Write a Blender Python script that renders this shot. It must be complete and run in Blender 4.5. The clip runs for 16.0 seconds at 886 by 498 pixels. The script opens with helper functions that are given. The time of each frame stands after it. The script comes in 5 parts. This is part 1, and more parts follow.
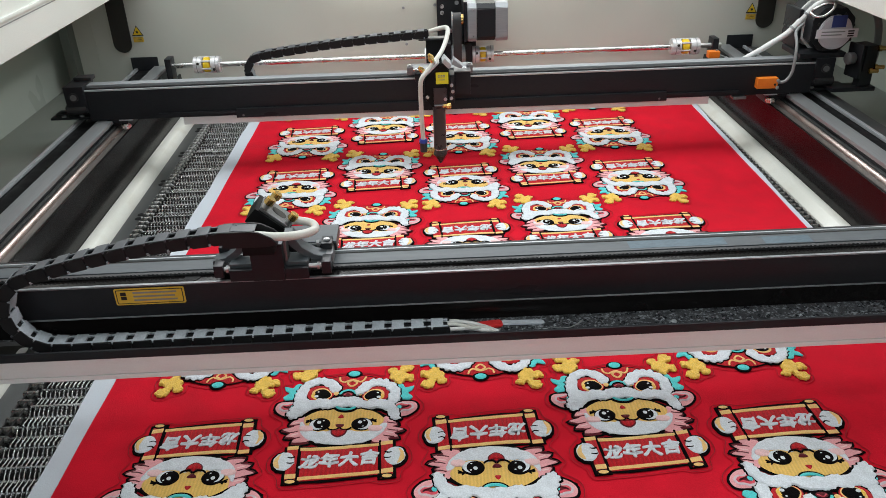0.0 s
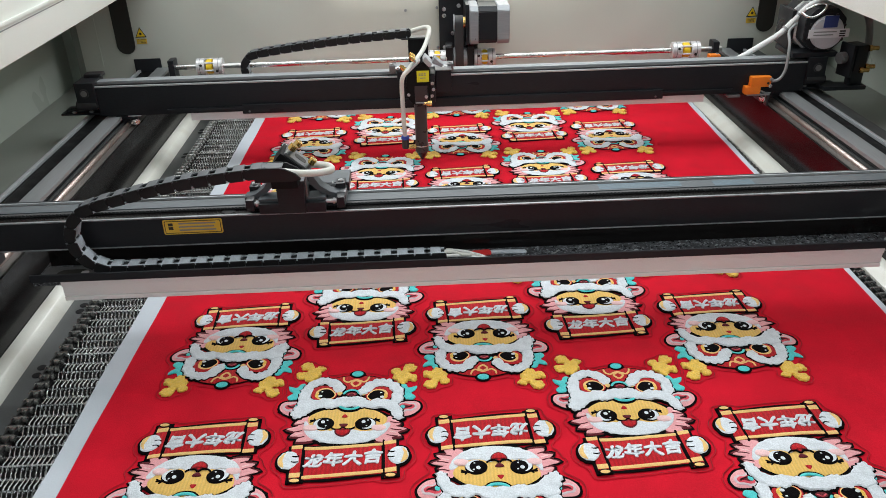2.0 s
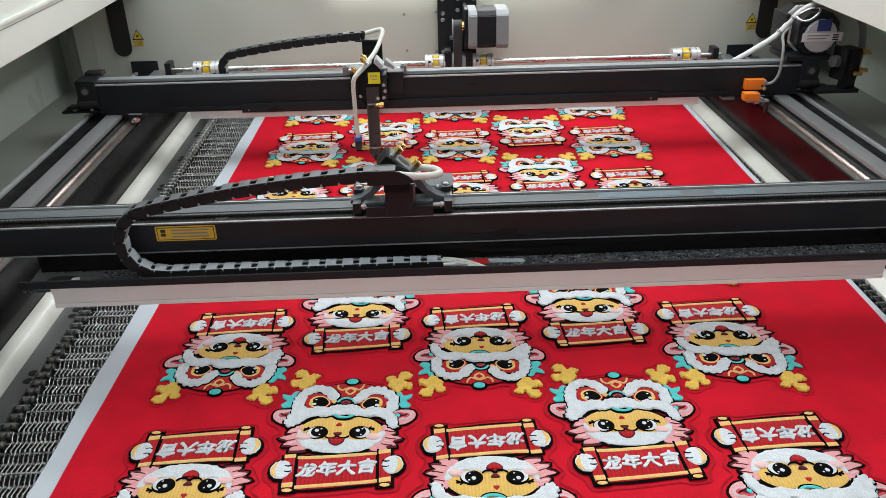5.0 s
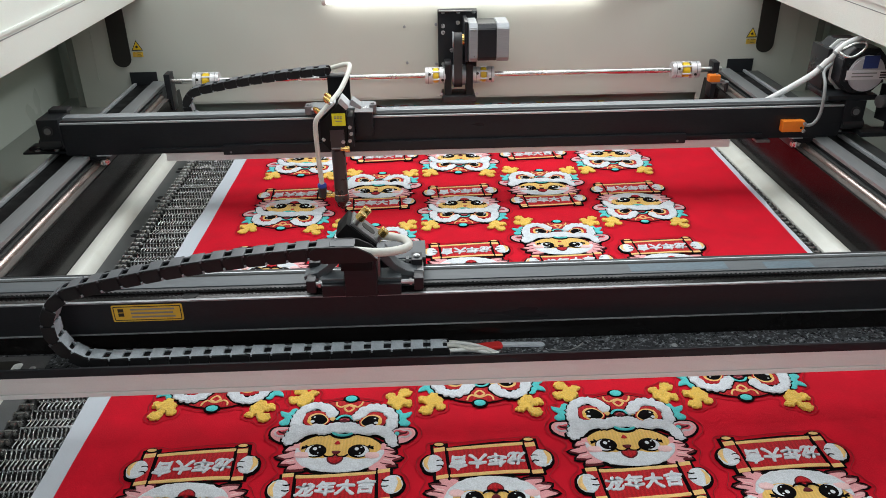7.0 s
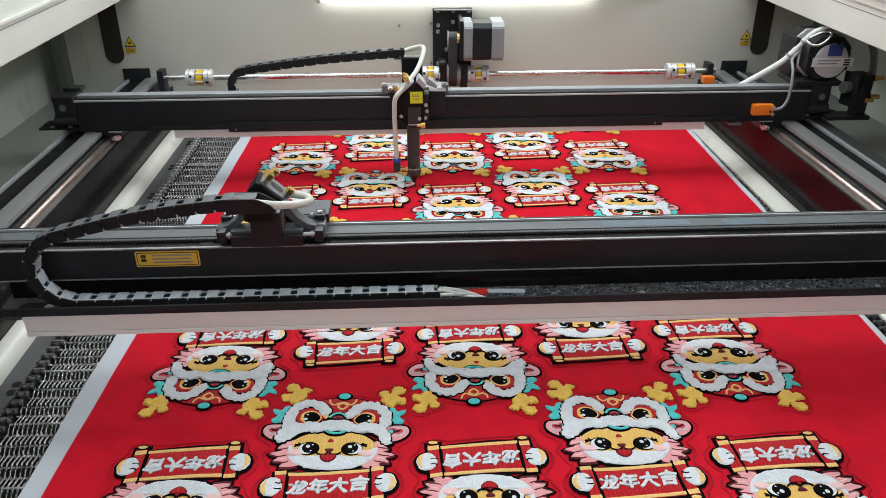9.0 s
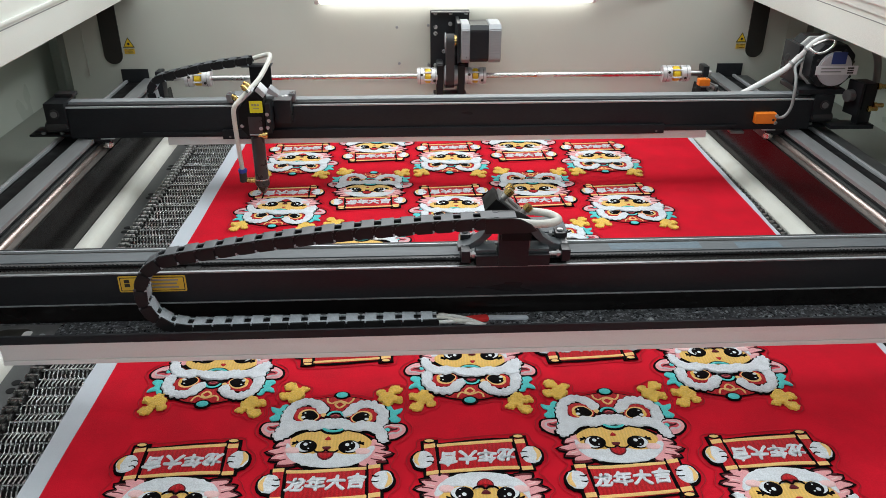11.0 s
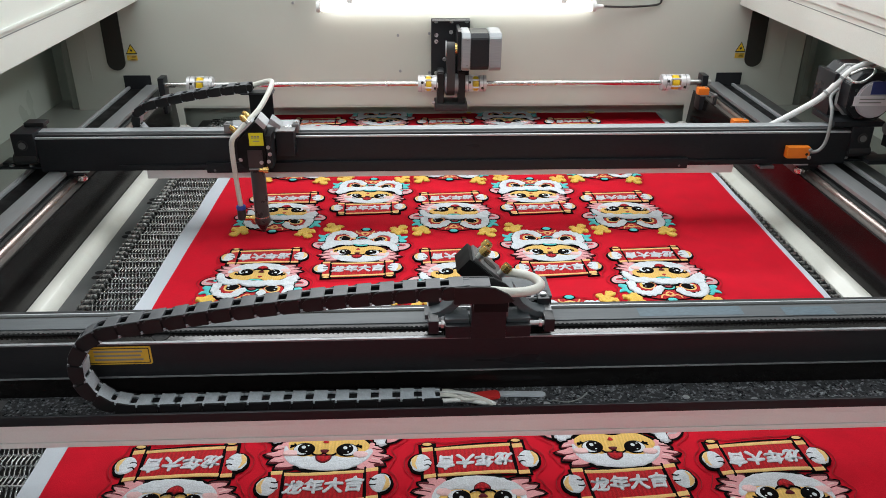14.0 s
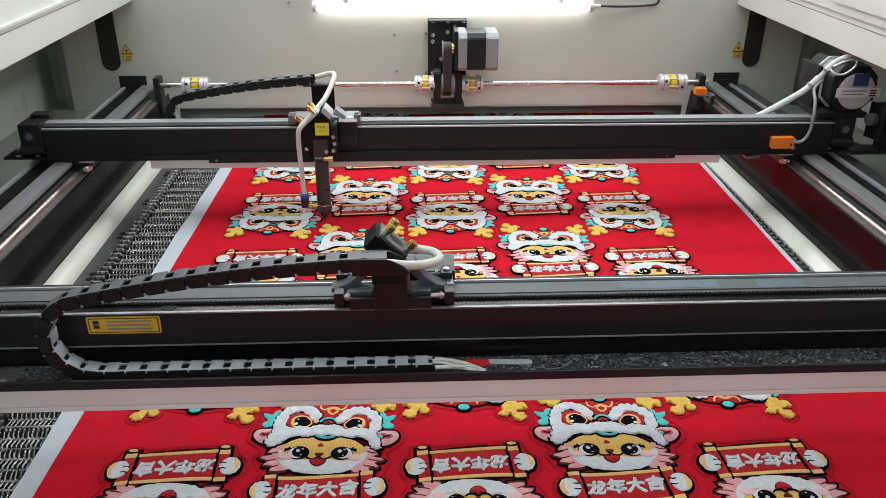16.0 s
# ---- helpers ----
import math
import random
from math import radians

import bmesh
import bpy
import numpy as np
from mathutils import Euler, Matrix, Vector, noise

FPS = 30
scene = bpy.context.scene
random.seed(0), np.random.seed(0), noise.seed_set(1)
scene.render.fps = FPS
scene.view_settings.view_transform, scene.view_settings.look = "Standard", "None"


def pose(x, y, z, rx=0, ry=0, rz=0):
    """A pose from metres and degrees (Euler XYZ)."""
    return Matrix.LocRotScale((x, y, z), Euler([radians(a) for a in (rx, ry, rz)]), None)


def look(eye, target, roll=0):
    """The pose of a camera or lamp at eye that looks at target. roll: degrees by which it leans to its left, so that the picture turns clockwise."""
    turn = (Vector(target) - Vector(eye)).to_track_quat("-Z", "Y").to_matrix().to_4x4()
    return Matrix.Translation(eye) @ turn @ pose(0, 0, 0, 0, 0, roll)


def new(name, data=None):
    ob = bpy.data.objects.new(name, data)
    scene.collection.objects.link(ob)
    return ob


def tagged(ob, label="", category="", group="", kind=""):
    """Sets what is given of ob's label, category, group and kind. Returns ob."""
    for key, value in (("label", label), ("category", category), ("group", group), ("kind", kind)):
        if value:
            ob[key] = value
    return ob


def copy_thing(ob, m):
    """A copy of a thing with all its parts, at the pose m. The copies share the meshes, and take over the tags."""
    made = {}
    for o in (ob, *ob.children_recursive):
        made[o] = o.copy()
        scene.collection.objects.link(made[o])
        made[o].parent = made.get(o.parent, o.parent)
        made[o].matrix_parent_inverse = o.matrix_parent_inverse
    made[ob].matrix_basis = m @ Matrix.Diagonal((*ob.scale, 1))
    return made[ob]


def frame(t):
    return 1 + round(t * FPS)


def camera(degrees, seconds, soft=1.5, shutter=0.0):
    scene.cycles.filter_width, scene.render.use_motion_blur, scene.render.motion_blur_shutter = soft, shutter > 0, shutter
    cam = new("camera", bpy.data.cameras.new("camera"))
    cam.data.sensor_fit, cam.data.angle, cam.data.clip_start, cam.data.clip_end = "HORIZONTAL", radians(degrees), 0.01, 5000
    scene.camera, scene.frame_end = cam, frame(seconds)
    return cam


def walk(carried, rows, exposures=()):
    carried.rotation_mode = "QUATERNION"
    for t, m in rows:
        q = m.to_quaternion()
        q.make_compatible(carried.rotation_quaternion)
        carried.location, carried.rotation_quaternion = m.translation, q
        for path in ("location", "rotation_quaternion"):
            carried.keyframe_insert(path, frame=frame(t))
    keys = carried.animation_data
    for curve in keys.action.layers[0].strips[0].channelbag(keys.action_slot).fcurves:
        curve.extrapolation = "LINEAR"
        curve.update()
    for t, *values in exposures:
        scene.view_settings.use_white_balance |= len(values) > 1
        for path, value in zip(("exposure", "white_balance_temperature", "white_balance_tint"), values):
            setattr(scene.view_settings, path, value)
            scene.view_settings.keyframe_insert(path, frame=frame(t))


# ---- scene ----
cam = camera(58.6, 16.0, soft=0.5)
PATH = [
    (0, (-0.065, -0.777, 0.605), (-0.019, 0.982, -0.345), -1.8),
    (0.5, (-0.065, -0.778, 0.606), (-0.02, 0.981, -0.345), -1.8),
    (1, (-0.066, -0.78, 0.607), (-0.019, 0.979, -0.343), -1.7),
    (1.5, (-0.067, -0.783, 0.609), (-0.02, 0.977, -0.339), -1.7),
    (2, (-0.07, -0.784, 0.608), (-0.022, 0.978, -0.338), -1.6),
    (2.5, (-0.067, -0.784, 0.607), (-0.019, 0.978, -0.337), -1.6),
    (3, (-0.065, -0.78, 0.606), (-0.015, 0.982, -0.339), -1.5),
    (3.5, (-0.065, -0.778, 0.605), (-0.013, 0.984, -0.34), -1.5),
    (4, (-0.066, -0.776, 0.605), (-0.013, 0.986, -0.34), -1.4),
    (6.5, (-0.07, -0.766, 0.608), (-0.014, 1.01, -0.31), -0.9),
    (7, (-0.071, -0.761, 0.608), (-0.011, 1.016, -0.307), -0.8),
    (7.5, (-0.071, -0.757, 0.604), (-0.004, 1.021, -0.31), -0.6),
    (8, (-0.075, -0.757, 0.604), (0.003, 1.021, -0.31), -0.3),
    (8.5, (-0.076, -0.758, 0.604), (0.005, 1.02, -0.308), -0.2),
    (9, (-0.075, -0.759, 0.601), (0.006, 1.019, -0.31), -0.1),
    (11.5, (-0.075, -0.769, 0.605), (0.015, 1.012, -0.302), 0.2),
    (12, (-0.076, -0.769, 0.605), (0.014, 1.014, -0.297), 0.3),
    (12.5, (-0.075, -0.771, 0.605), (0.015, 1.014, -0.292), 0.4),
    (13, (-0.074, -0.773, 0.605), (0.015, 1.014, -0.288), 0.4),
    (13.5, (-0.073, -0.775, 0.603), (0.015, 1.015, -0.286), 0.4),
    (14, (-0.073, -0.776, 0.603), (0.014, 1.014, -0.286), 0.4),
    (14.5, (-0.073, -0.776, 0.603), (0.014, 1.015, -0.284), 0.4),
    (15, (-0.076, -0.774, 0.602), (0.013, 1.016, -0.285), 0.5),
    (15.5, (-0.07, -0.773, 0.601), (0.018, 1.017, -0.285), 0.4),
    (16, (-0.069, -0.769, 0.601), (0.022, 1.02, -0.287), 0.4),
]
walk(cam, [(t, look(eye, target, roll)) for t, eye, target, roll in PATH])

# ---- world and lights ----
world = bpy.data.worlds.new("workshop_air")
scene.world = world
world.use_nodes = True
world.node_tree.nodes["Background"].inputs[0].default_value = (0.93, 0.97, 1.0, 1)
world.node_tree.nodes["Background"].inputs[1].default_value = 0.02
scene.view_settings.exposure = 0.15


def area(name, eye, target, sx, sy, watts, color):
    lamp = bpy.data.lights.new(name, "AREA")
    lamp.shape, lamp.size, lamp.size_y, lamp.energy, lamp.color = "RECTANGLE", sx, sy, watts, color
    ob = new(name, lamp)
    ob.matrix_world = look(eye, target)
    return ob


# unseen area lamps added for brightness: ceiling lamps, a low overhead fill, a front fill
area("ceiling_light", (0.1, -0.45, 2.5), (0.1, -0.44, 0), 2.4, 0.3, 9, (0.925, 0.98, 1.0))
# added to brighten the far felt and the back wall
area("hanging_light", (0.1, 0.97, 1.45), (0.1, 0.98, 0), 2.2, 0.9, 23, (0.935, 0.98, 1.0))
# unseen front fill, added to brighten faces turned to the camera
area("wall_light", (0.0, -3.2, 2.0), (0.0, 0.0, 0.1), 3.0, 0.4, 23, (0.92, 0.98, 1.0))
area("ceiling_light", (0.0, 3.4, 2.5), (0.0, 3.41, 0), 3.0, 0.5, 90, (0.97, 0.985, 1.0))
area("ceiling_light", (-2.6, 0.6, 2.5), (-2.6, 0.61, 0), 0.5, 2.4, 40, (0.97, 0.985, 1.0))
area("ceiling_light", (2.6, 0.6, 2.5), (2.6, 0.61, 0), 0.5, 2.4, 40, (0.97, 0.985, 1.0))


# ---- materials ----
def nodes_of(name):
    m = bpy.data.materials.new(name)
    m.use_nodes = True
    return m, m.node_tree.nodes, m.node_tree.links, m.node_tree.nodes["Principled BSDF"]


def surface(name, color, rough=0.5, metal=0.0, vary=0.15, scale=60.0, bump=0.1, fine=600.0, grime=0.0,
            grime_color=(0.3, 0.3, 0.3), stretch=(1, 1, 1), coat=0.0, spec=0.5, size=0.001):
    """Two scales of colour and gloss variation, a fine relief, and specks of grime."""
    m, n, l, b = nodes_of(name)
    tc = n.new("ShaderNodeTexCoord")
    mp = n.new("ShaderNodeMapping")
    mp.inputs["Scale"].default_value = stretch
    l.new(tc.outputs["Object"], mp.inputs[0])
    big, small = n.new("ShaderNodeTexNoise"), n.new("ShaderNodeTexNoise")
    big.inputs["Scale"].default_value, small.inputs["Scale"].default_value = scale, fine
    big.inputs["Detail"].default_value, small.inputs["Detail"].default_value = 4, 2
    l.new(mp.outputs[0], big.inputs["Vector"])
    l.new(mp.outputs[0], small.inputs["Vector"])
    add = n.new("ShaderNodeMath")
    add.operation = "ADD"
    l.new(big.outputs["Fac"], add.inputs[0])
    l.new(small.outputs["Fac"], add.inputs[1])
    ramp = n.new("ShaderNodeMapRange")
    ramp.inputs["From Min"].default_value, ramp.inputs["From Max"].default_value = 0.6, 1.4
    ramp.inputs["To Min"].default_value, ramp.inputs["To Max"].default_value = 1 - vary, 1 + vary
    l.new(add.outputs[0], ramp.inputs["Value"])
    mul = n.new("ShaderNodeVectorMath")
    mul.operation = "SCALE"
    mul.inputs[0].default_value = color
    l.new(ramp.outputs[0], mul.inputs["Scale"])
    last = mul.outputs[0]
    if grime:
        spots = n.new("ShaderNodeTexNoise")
        spots.inputs["Scale"].default_value, spots.inputs["Detail"].default_value = scale * 2.3, 8
        l.new(mp.outputs[0], spots.inputs["Vector"])
        cut = n.new("ShaderNodeMapRange")
        cut.inputs["From Min"].default_value, cut.inputs["From Max"].default_value = 0.52, 0.68
        cut.inputs["To Max"].default_value = grime
        l.new(spots.outputs["Fac"], cut.inputs["Value"])
        mix = n.new("ShaderNodeMix")
        mix.data_type = "RGBA"
        l.new(cut.outputs[0], mix.inputs["Factor"])
        l.new(last, mix.inputs[6])
        mix.inputs[7].default_value = (*grime_color, 1)
        last = mix.outputs[2]
    l.new(last, b.inputs["Base Color"])
    rr = n.new("ShaderNodeMapRange")
    rr.inputs["From Min"].default_value, rr.inputs["From Max"].default_value = 0.3, 0.7
    rr.inputs["To Min"].default_value, rr.inputs["To Max"].default_value = max(0.02, rough * 0.8), min(1, rough * 1.2)
    l.new(big.outputs["Fac"], rr.inputs["Value"])
    l.new(rr.outputs[0], b.inputs["Roughness"])
    b.inputs["Metallic"].default_value = metal
    b.inputs["Specular IOR Level"].default_value = spec
    b.inputs["Coat Weight"].default_value = coat
    if bump:
        bp = n.new("ShaderNodeBump")
        bp.inputs["Strength"].default_value, bp.inputs["Distance"].default_value = bump, size
        l.new(small.outputs["Fac"], bp.inputs["Height"])
        l.new(bp.outputs[0], b.inputs["Normal"])
    return m


def pile(name, color, vary=0.22, scale=900.0, bump=0.9, sheen=0.25, stripes=0.0):
    """Looped embroidery yarn: a dense bumpy pile, with shade between the loops in its colour."""
    m, n, l, b = nodes_of(name)
    tc = n.new("ShaderNodeTexCoord")
    vo = n.new("ShaderNodeTexVoronoi")
    vo.inputs["Scale"].default_value = scale
    no = n.new("ShaderNodeTexNoise")
    no.inputs["Scale"].default_value, no.inputs["Detail"].default_value = 130, 5
    l.new(tc.outputs["Object"], vo.inputs["Vector"])
    l.new(tc.outputs["Object"], no.inputs["Vector"])
    mr = n.new("ShaderNodeMapRange")
    mr.inputs["From Min"].default_value, mr.inputs["From Max"].default_value = 0.0, 0.75
    mr.inputs["To Min"].default_value, mr.inputs["To Max"].default_value = 1 + vary * 0.5, 1 - vary
    l.new(vo.outputs["Distance"], mr.inputs["Value"])
    m2 = n.new("ShaderNodeMapRange")
    m2.inputs["From Min"].default_value, m2.inputs["From Max"].default_value = 0.3, 0.7
    m2.inputs["To Min"].default_value, m2.inputs["To Max"].default_value = 1 - vary * 0.5, 1.06
    l.new(no.outputs["Fac"], m2.inputs["Value"])
    mm = n.new("ShaderNodeMath")
    mm.operation = "MULTIPLY"
    l.new(mr.outputs[0], mm.inputs[0])
    l.new(m2.outputs[0], mm.inputs[1])
    sc = n.new("ShaderNodeVectorMath")
    sc.operation = "SCALE"
    sc.inputs[0].default_value = color
    if stripes:
        # columns of flat stitches
        wv, m3, m4 = n.new("ShaderNodeTexWave"), n.new("ShaderNodeMapRange"), n.new("ShaderNodeMath")
        wv.inputs["Scale"].default_value, wv.inputs["Distortion"].default_value = stripes / math.tau, 1.5
        wv.inputs["Detail"].default_value, wv.inputs["Detail Scale"].default_value = 1, 2
        l.new(tc.outputs["Object"], wv.inputs["Vector"])
        m3.inputs["To Min"].default_value, m3.inputs["To Max"].default_value = 1 - vary, 1.05
        l.new(wv.outputs["Fac"], m3.inputs["Value"])
        m4.operation = "MULTIPLY"
        l.new(mm.outputs[0], m4.inputs[0])
        l.new(m3.outputs[0], m4.inputs[1])
        mm = m4
    l.new(mm.outputs[0], sc.inputs["Scale"])
    l.new(sc.outputs[0], b.inputs["Base Color"])
    b.inputs["Roughness"].default_value = 0.9
    b.inputs["Specular IOR Level"].default_value = 0.15
    b.inputs["Sheen Weight"].default_value = sheen
    bp = n.new("ShaderNodeBump")
    bp.inputs["Strength"].default_value, bp.inputs["Distance"].default_value = bump, 0.0012
    bp.invert = True
    l.new(vo.outputs["Distance"], bp.inputs["Height"])
    l.new(bp.outputs[0], b.inputs["Normal"])
    return m


def glow(name, color, strength):
    m, n, l, b = nodes_of(name)
    b.inputs["Base Color"].default_value = (*color, 1)
    b.inputs["Emission Color"].default_value = (*color, 1)
    b.inputs["Emission Strength"].default_value = strength
    return m


M_CREAM = surface("cream_powder_coat", (0.545, 0.56, 0.505), 0.42, vary=0.05, scale=5, bump=0.12, fine=500, grime=0.05, grime_color=(0.4, 0.38, 0.33))
M_HOOD = surface("white_powder_coat", (0.77, 0.80, 0.75), 0.34, vary=0.04, scale=6, bump=0.45, fine=420, size=0.0010)
M_SIDE = surface("grey_green_paint", (0.52, 0.57, 0.51), 0.30, vary=0.08, scale=4, bump=0.1, fine=400, grime=0.04, grime_color=(0.25, 0.27, 0.25))
# darker copy of the side paint, with shade put into its colour
M_SIDE_SHADED = surface("dull_olive_grey_paint", (0.26, 0.28, 0.25), 0.34, vary=0.12, scale=5, bump=0.1, fine=400, grime=0.15, grime_color=(0.08, 0.085, 0.08))
# near-black so that gaps between parts read as shade
M_DARKGAP = surface("blackened_steel", (0.022, 0.022, 0.022), 0.6, vary=0.1)
M_GLOSS = surface("glossy_dark_panel", (0.008, 0.007, 0.007), 0.17, vary=0.2, scale=8, bump=0.02, fine=60, spec=0.2)
M_CHANNEL = surface("dull_grey_steel", (0.07, 0.074, 0.074), 0.4, metal=0.3, vary=0.18, scale=14, bump=0.05, fine=500, grime=0.2, grime_color=(0.07, 0.07, 0.07))
M_BEAM = surface("black_anodised_aluminium", (0.0185, 0.0200, 0.0232), 0.34, vary=0.22, scale=10, bump=0.04, fine=900, stretch=(0.2, 1, 1), spec=0.22)
M_NOZZLE = surface("dark_bronze_anodised", (0.034, 0.028, 0.030), 0.3, vary=0.12, scale=60, bump=0.03, spec=0.5)
M_DEEP = surface("matt_black_anodised", (0.0075, 0.0075, 0.008), 0.5, vary=0.2, scale=40, bump=0.05, spec=0.12)
M_ROLLER = surface("oiled_steel_roller", (0.30, 0.30, 0.29), 0.26, metal=0.9, vary=0.25, scale=80, bump=0.05)
# lighter copies of the chain nylon: light on upward faces is in the colour
M_BAR_TOPLIT = surface("dusty_grey_nylon", (0.068, 0.073, 0.082), 0.45, vary=0.15, scale=60, bump=0.1)
M_BAR_LOWER_LIT = surface("pale_dusty_nylon", (0.38, 0.42, 0.46), 0.4, vary=0.25, scale=90, bump=0.15)
M_GUNMETAL = surface("worn_grey_metal", (0.21, 0.21, 0.215), 0.42, metal=0.6, vary=0.25, scale=60, bump=0.15, fine=800)
M_ROOM = surface("workshop_plaster", (0.62, 0.63, 0.62), 0.8, vary=0.05, scale=2, bump=0.1, fine=40)
M_BLACK = surface("black_plastic", (0.02, 0.02, 0.022), 0.42, vary=0.15, scale=30, bump=0.08)
M_CHAIN = surface("chain_black_nylon", (0.008, 0.0083, 0.0095), 0.45, vary=0.2, scale=40, bump=0.1, spec=0.35)
M_ALU = surface("brushed_aluminium", (0.30, 0.315, 0.33), 0.5, metal=0.25, vary=0.12, scale=20, bump=0.06, fine=700, stretch=(0.05, 1, 1))
M_RAILTOP = surface("smoky_anodised_rail", (0.062, 0.072, 0.080), 0.5, metal=0.1, vary=0.2, scale=20, bump=0.06, fine=700, stretch=(0.05, 1, 1), grime=0.12, grime_color=(0.22, 0.24, 0.25))
M_ALU_Y = surface("grey_extrusion", (0.25, 0.26, 0.265), 0.4, metal=0.3, vary=0.12, scale=20, bump=0.05, fine=600, stretch=(1, 0.05, 1), grime=0.1, grime_color=(0.15, 0.15, 0.15))
M_DUSTLIP = surface("dusty_brown_steel", (0.105, 0.095, 0.088), 0.42, metal=0.2, vary=0.25, scale=30, bump=0.08, fine=700, stretch=(1, 0.2, 1))
M_EDGE = surface("bare_aluminium_edge", (0.50, 0.52, 0.54), 0.36, metal=0.4, vary=0.08)
M_STEEL = surface("polished_steel", (0.60, 0.60, 0.59), 0.26, metal=1.0, vary=0.08, scale=20, bump=0.02)
M_RODSTEEL = surface("ground_steel_rail", (0.46, 0.38, 0.35), 0.42, metal=1.0, vary=0.08, scale=20, bump=0.02)
M_SCREW = surface("zinc_plated_screw", (0.46, 0.47, 0.48), 0.3, metal=0.55, vary=0.12, scale=80)
M_SILVER = surface("satin_aluminium_coupling", (0.66, 0.66, 0.67), 0.34, metal=0.35, vary=0.08, scale=60, bump=0.04)
M_BRASS = surface("brass", (0.72, 0.50, 0.18), 0.25, metal=1.0, vary=0.12, scale=50)
M_WHITE = surface("white_plastic", (0.72, 0.72, 0.71), 0.4, vary=0.05, scale=20, bump=0.05)
M_BARE = surface("rubbed_anodised_edge", (0.25, 0.26, 0.275), 0.38, metal=0.3, vary=0.5, scale=50, stretch=(0.2, 1, 1), bump=0.05)
M_STRIP = surface("white_aluminium_strip", (0.82, 0.82, 0.815), 0.36, metal=0.0, vary=0.04, scale=12, bump=0.05, fine=500, spec=0.6)
M_LEDGE = surface("off_white_steel_ledge", (0.62, 0.62, 0.57), 0.35, vary=0.09, scale=7, bump=0.08, grime=0.25, grime_color=(0.42, 0.36, 0.27))
M_TRAY = surface("dusty_black_tray", (0.034, 0.036, 0.040), 0.30, vary=0.5, scale=160, bump=0.4, fine=900, grime=0.7, grime_color=(0.50, 0.53, 0.57), size=0.0006)
M_MESH = surface("steel_wire_mesh", (0.66, 0.68, 0.69), 0.24, metal=1.0, vary=0.25, scale=80, bump=0.1)
M_OILY = surface("oily_black_chain", (0.03, 0.03, 0.03), 0.3, metal=0.5, vary=0.3, scale=60, bump=0.15)
M_YELLOW = surface("yellow_plastic", (0.80, 0.55, 0.02), 0.35, vary=0.08)
M_LABEL = surface("amber_label_film", (0.72, 0.47, 0.05), 0.3, vary=0.08, scale=30, bump=0.0)
M_LEMON = surface("lemon_label_film", (0.74, 0.68, 0.02), 0.35, vary=0.05, scale=30, bump=0.0)
M_INK = surface("black_ink", (0.02, 0.018, 0.015), 0.5, vary=0.1)
M_ORANGE = surface("orange_plastic", (0.85, 0.22, 0.02), 0.35, vary=0.08, scale=60, bump=0.05)
M_BLUE = surface("blue_plastic", (0.03, 0.07, 0.35), 0.35, vary=0.1)
M_NAVY = surface("navy_label", (0.03, 0.05, 0.2), 0.4, vary=0.1)
M_CAP = surface("grey_cast_cap", (0.50, 0.50, 0.53), 0.4, vary=0.12, scale=30, bump=0.1)
M_PAPER = surface("white_label_paper", (0.72, 0.72, 0.74), 0.5, vary=0.05)
M_CABLE = surface("white_cable_sheath", (0.70, 0.71, 0.70), 0.4, vary=0.06, scale=60, bump=0.05)
M_GREYCABLE = surface("grey_cable", (0.24, 0.25, 0.25), 0.45, vary=0.08)
M_REDTAPE = surface("red_tape", (0.60, 0.03, 0.03), 0.45, vary=0.15)
M_HOSE = surface("milky_hose", (0.76, 0.755, 0.70), 0.35, vary=0.08, scale=50, bump=0.03)
M_HOSE.node_tree.nodes["Principled BSDF"].inputs["Transmission Weight"].default_value = 0.25
M_BELT = surface("rubber_belt", (0.03, 0.03, 0.032), 0.55, vary=0.2, scale=60, bump=0.2)
M_RAIL_REFLECTION = surface("blue_tinted_film", (0.06, 0.10, 0.13), 0.5, metal=0.0, vary=0.35, scale=25, stretch=(0.3, 1, 1))
M_TUBE = glow("led_tube", (1.0, 0.99, 0.96), 5.0)
# textiles
M_FELT = surface("red_felt", (0.53, 0.0100, 0.024), 0.92, vary=0.22, scale=22, bump=0.8, fine=1000, spec=0.05, size=0.0006)
M_BACKING = surface("pale_backing_sheet", (0.49, 0.53, 0.58), 0.75, vary=0.05, scale=20, bump=0.3)
M_KERF = surface("scorched_kerf", (0.10, 0.005, 0.009), 0.9, vary=0.2)
Y_WHITE = pile("white_yarn", (0.68, 0.725, 0.77), 0.15, 620, 0.7)
Y_GOLD = pile("gold_yarn", (0.90, 0.57, 0.09), 0.2, 620)
Y_FACE = pile("honey_yarn", (0.80, 0.50, 0.12), 0.09, 1100, 0.6, stripes=520.0)
Y_BLACK = pile("black_yarn", (0.005, 0.004, 0.0045), 0.3, 1000, 0.7, 0.0)
Y_BLACK.node_tree.nodes["Principled BSDF"].inputs["Specular IOR Level"].default_value = 0.05
Y_RED = pile("scarlet_yarn", (0.60, 0.010, 0.018), 0.24, 1100, 0.7, 0.1, stripes=420.0)
Y_MAROON = pile("maroon_yarn", (0.13, 0.010, 0.018), 0.2, 1000, 0.6, 0.1)
Y_TEAL = pile("teal_yarn", (0.08, 0.60, 0.60), 0.18, 900, 0.6)
Y_BLUSH = pile("blush_yarn", (0.84, 0.55, 0.55), 0.12, 900, 0.5)
Y_PINK = pile("pink_yarn", (0.80, 0.36, 0.38), 0.14, 900, 0.6)
Y_ROSE = pile("rose_yarn", (0.68, 0.07, 0.10), 0.12, 900, 0.6)
Y_SILVER = pile("grey_pink_yarn", (0.60, 0.50, 0.53), 0.12, 900, 0.6)
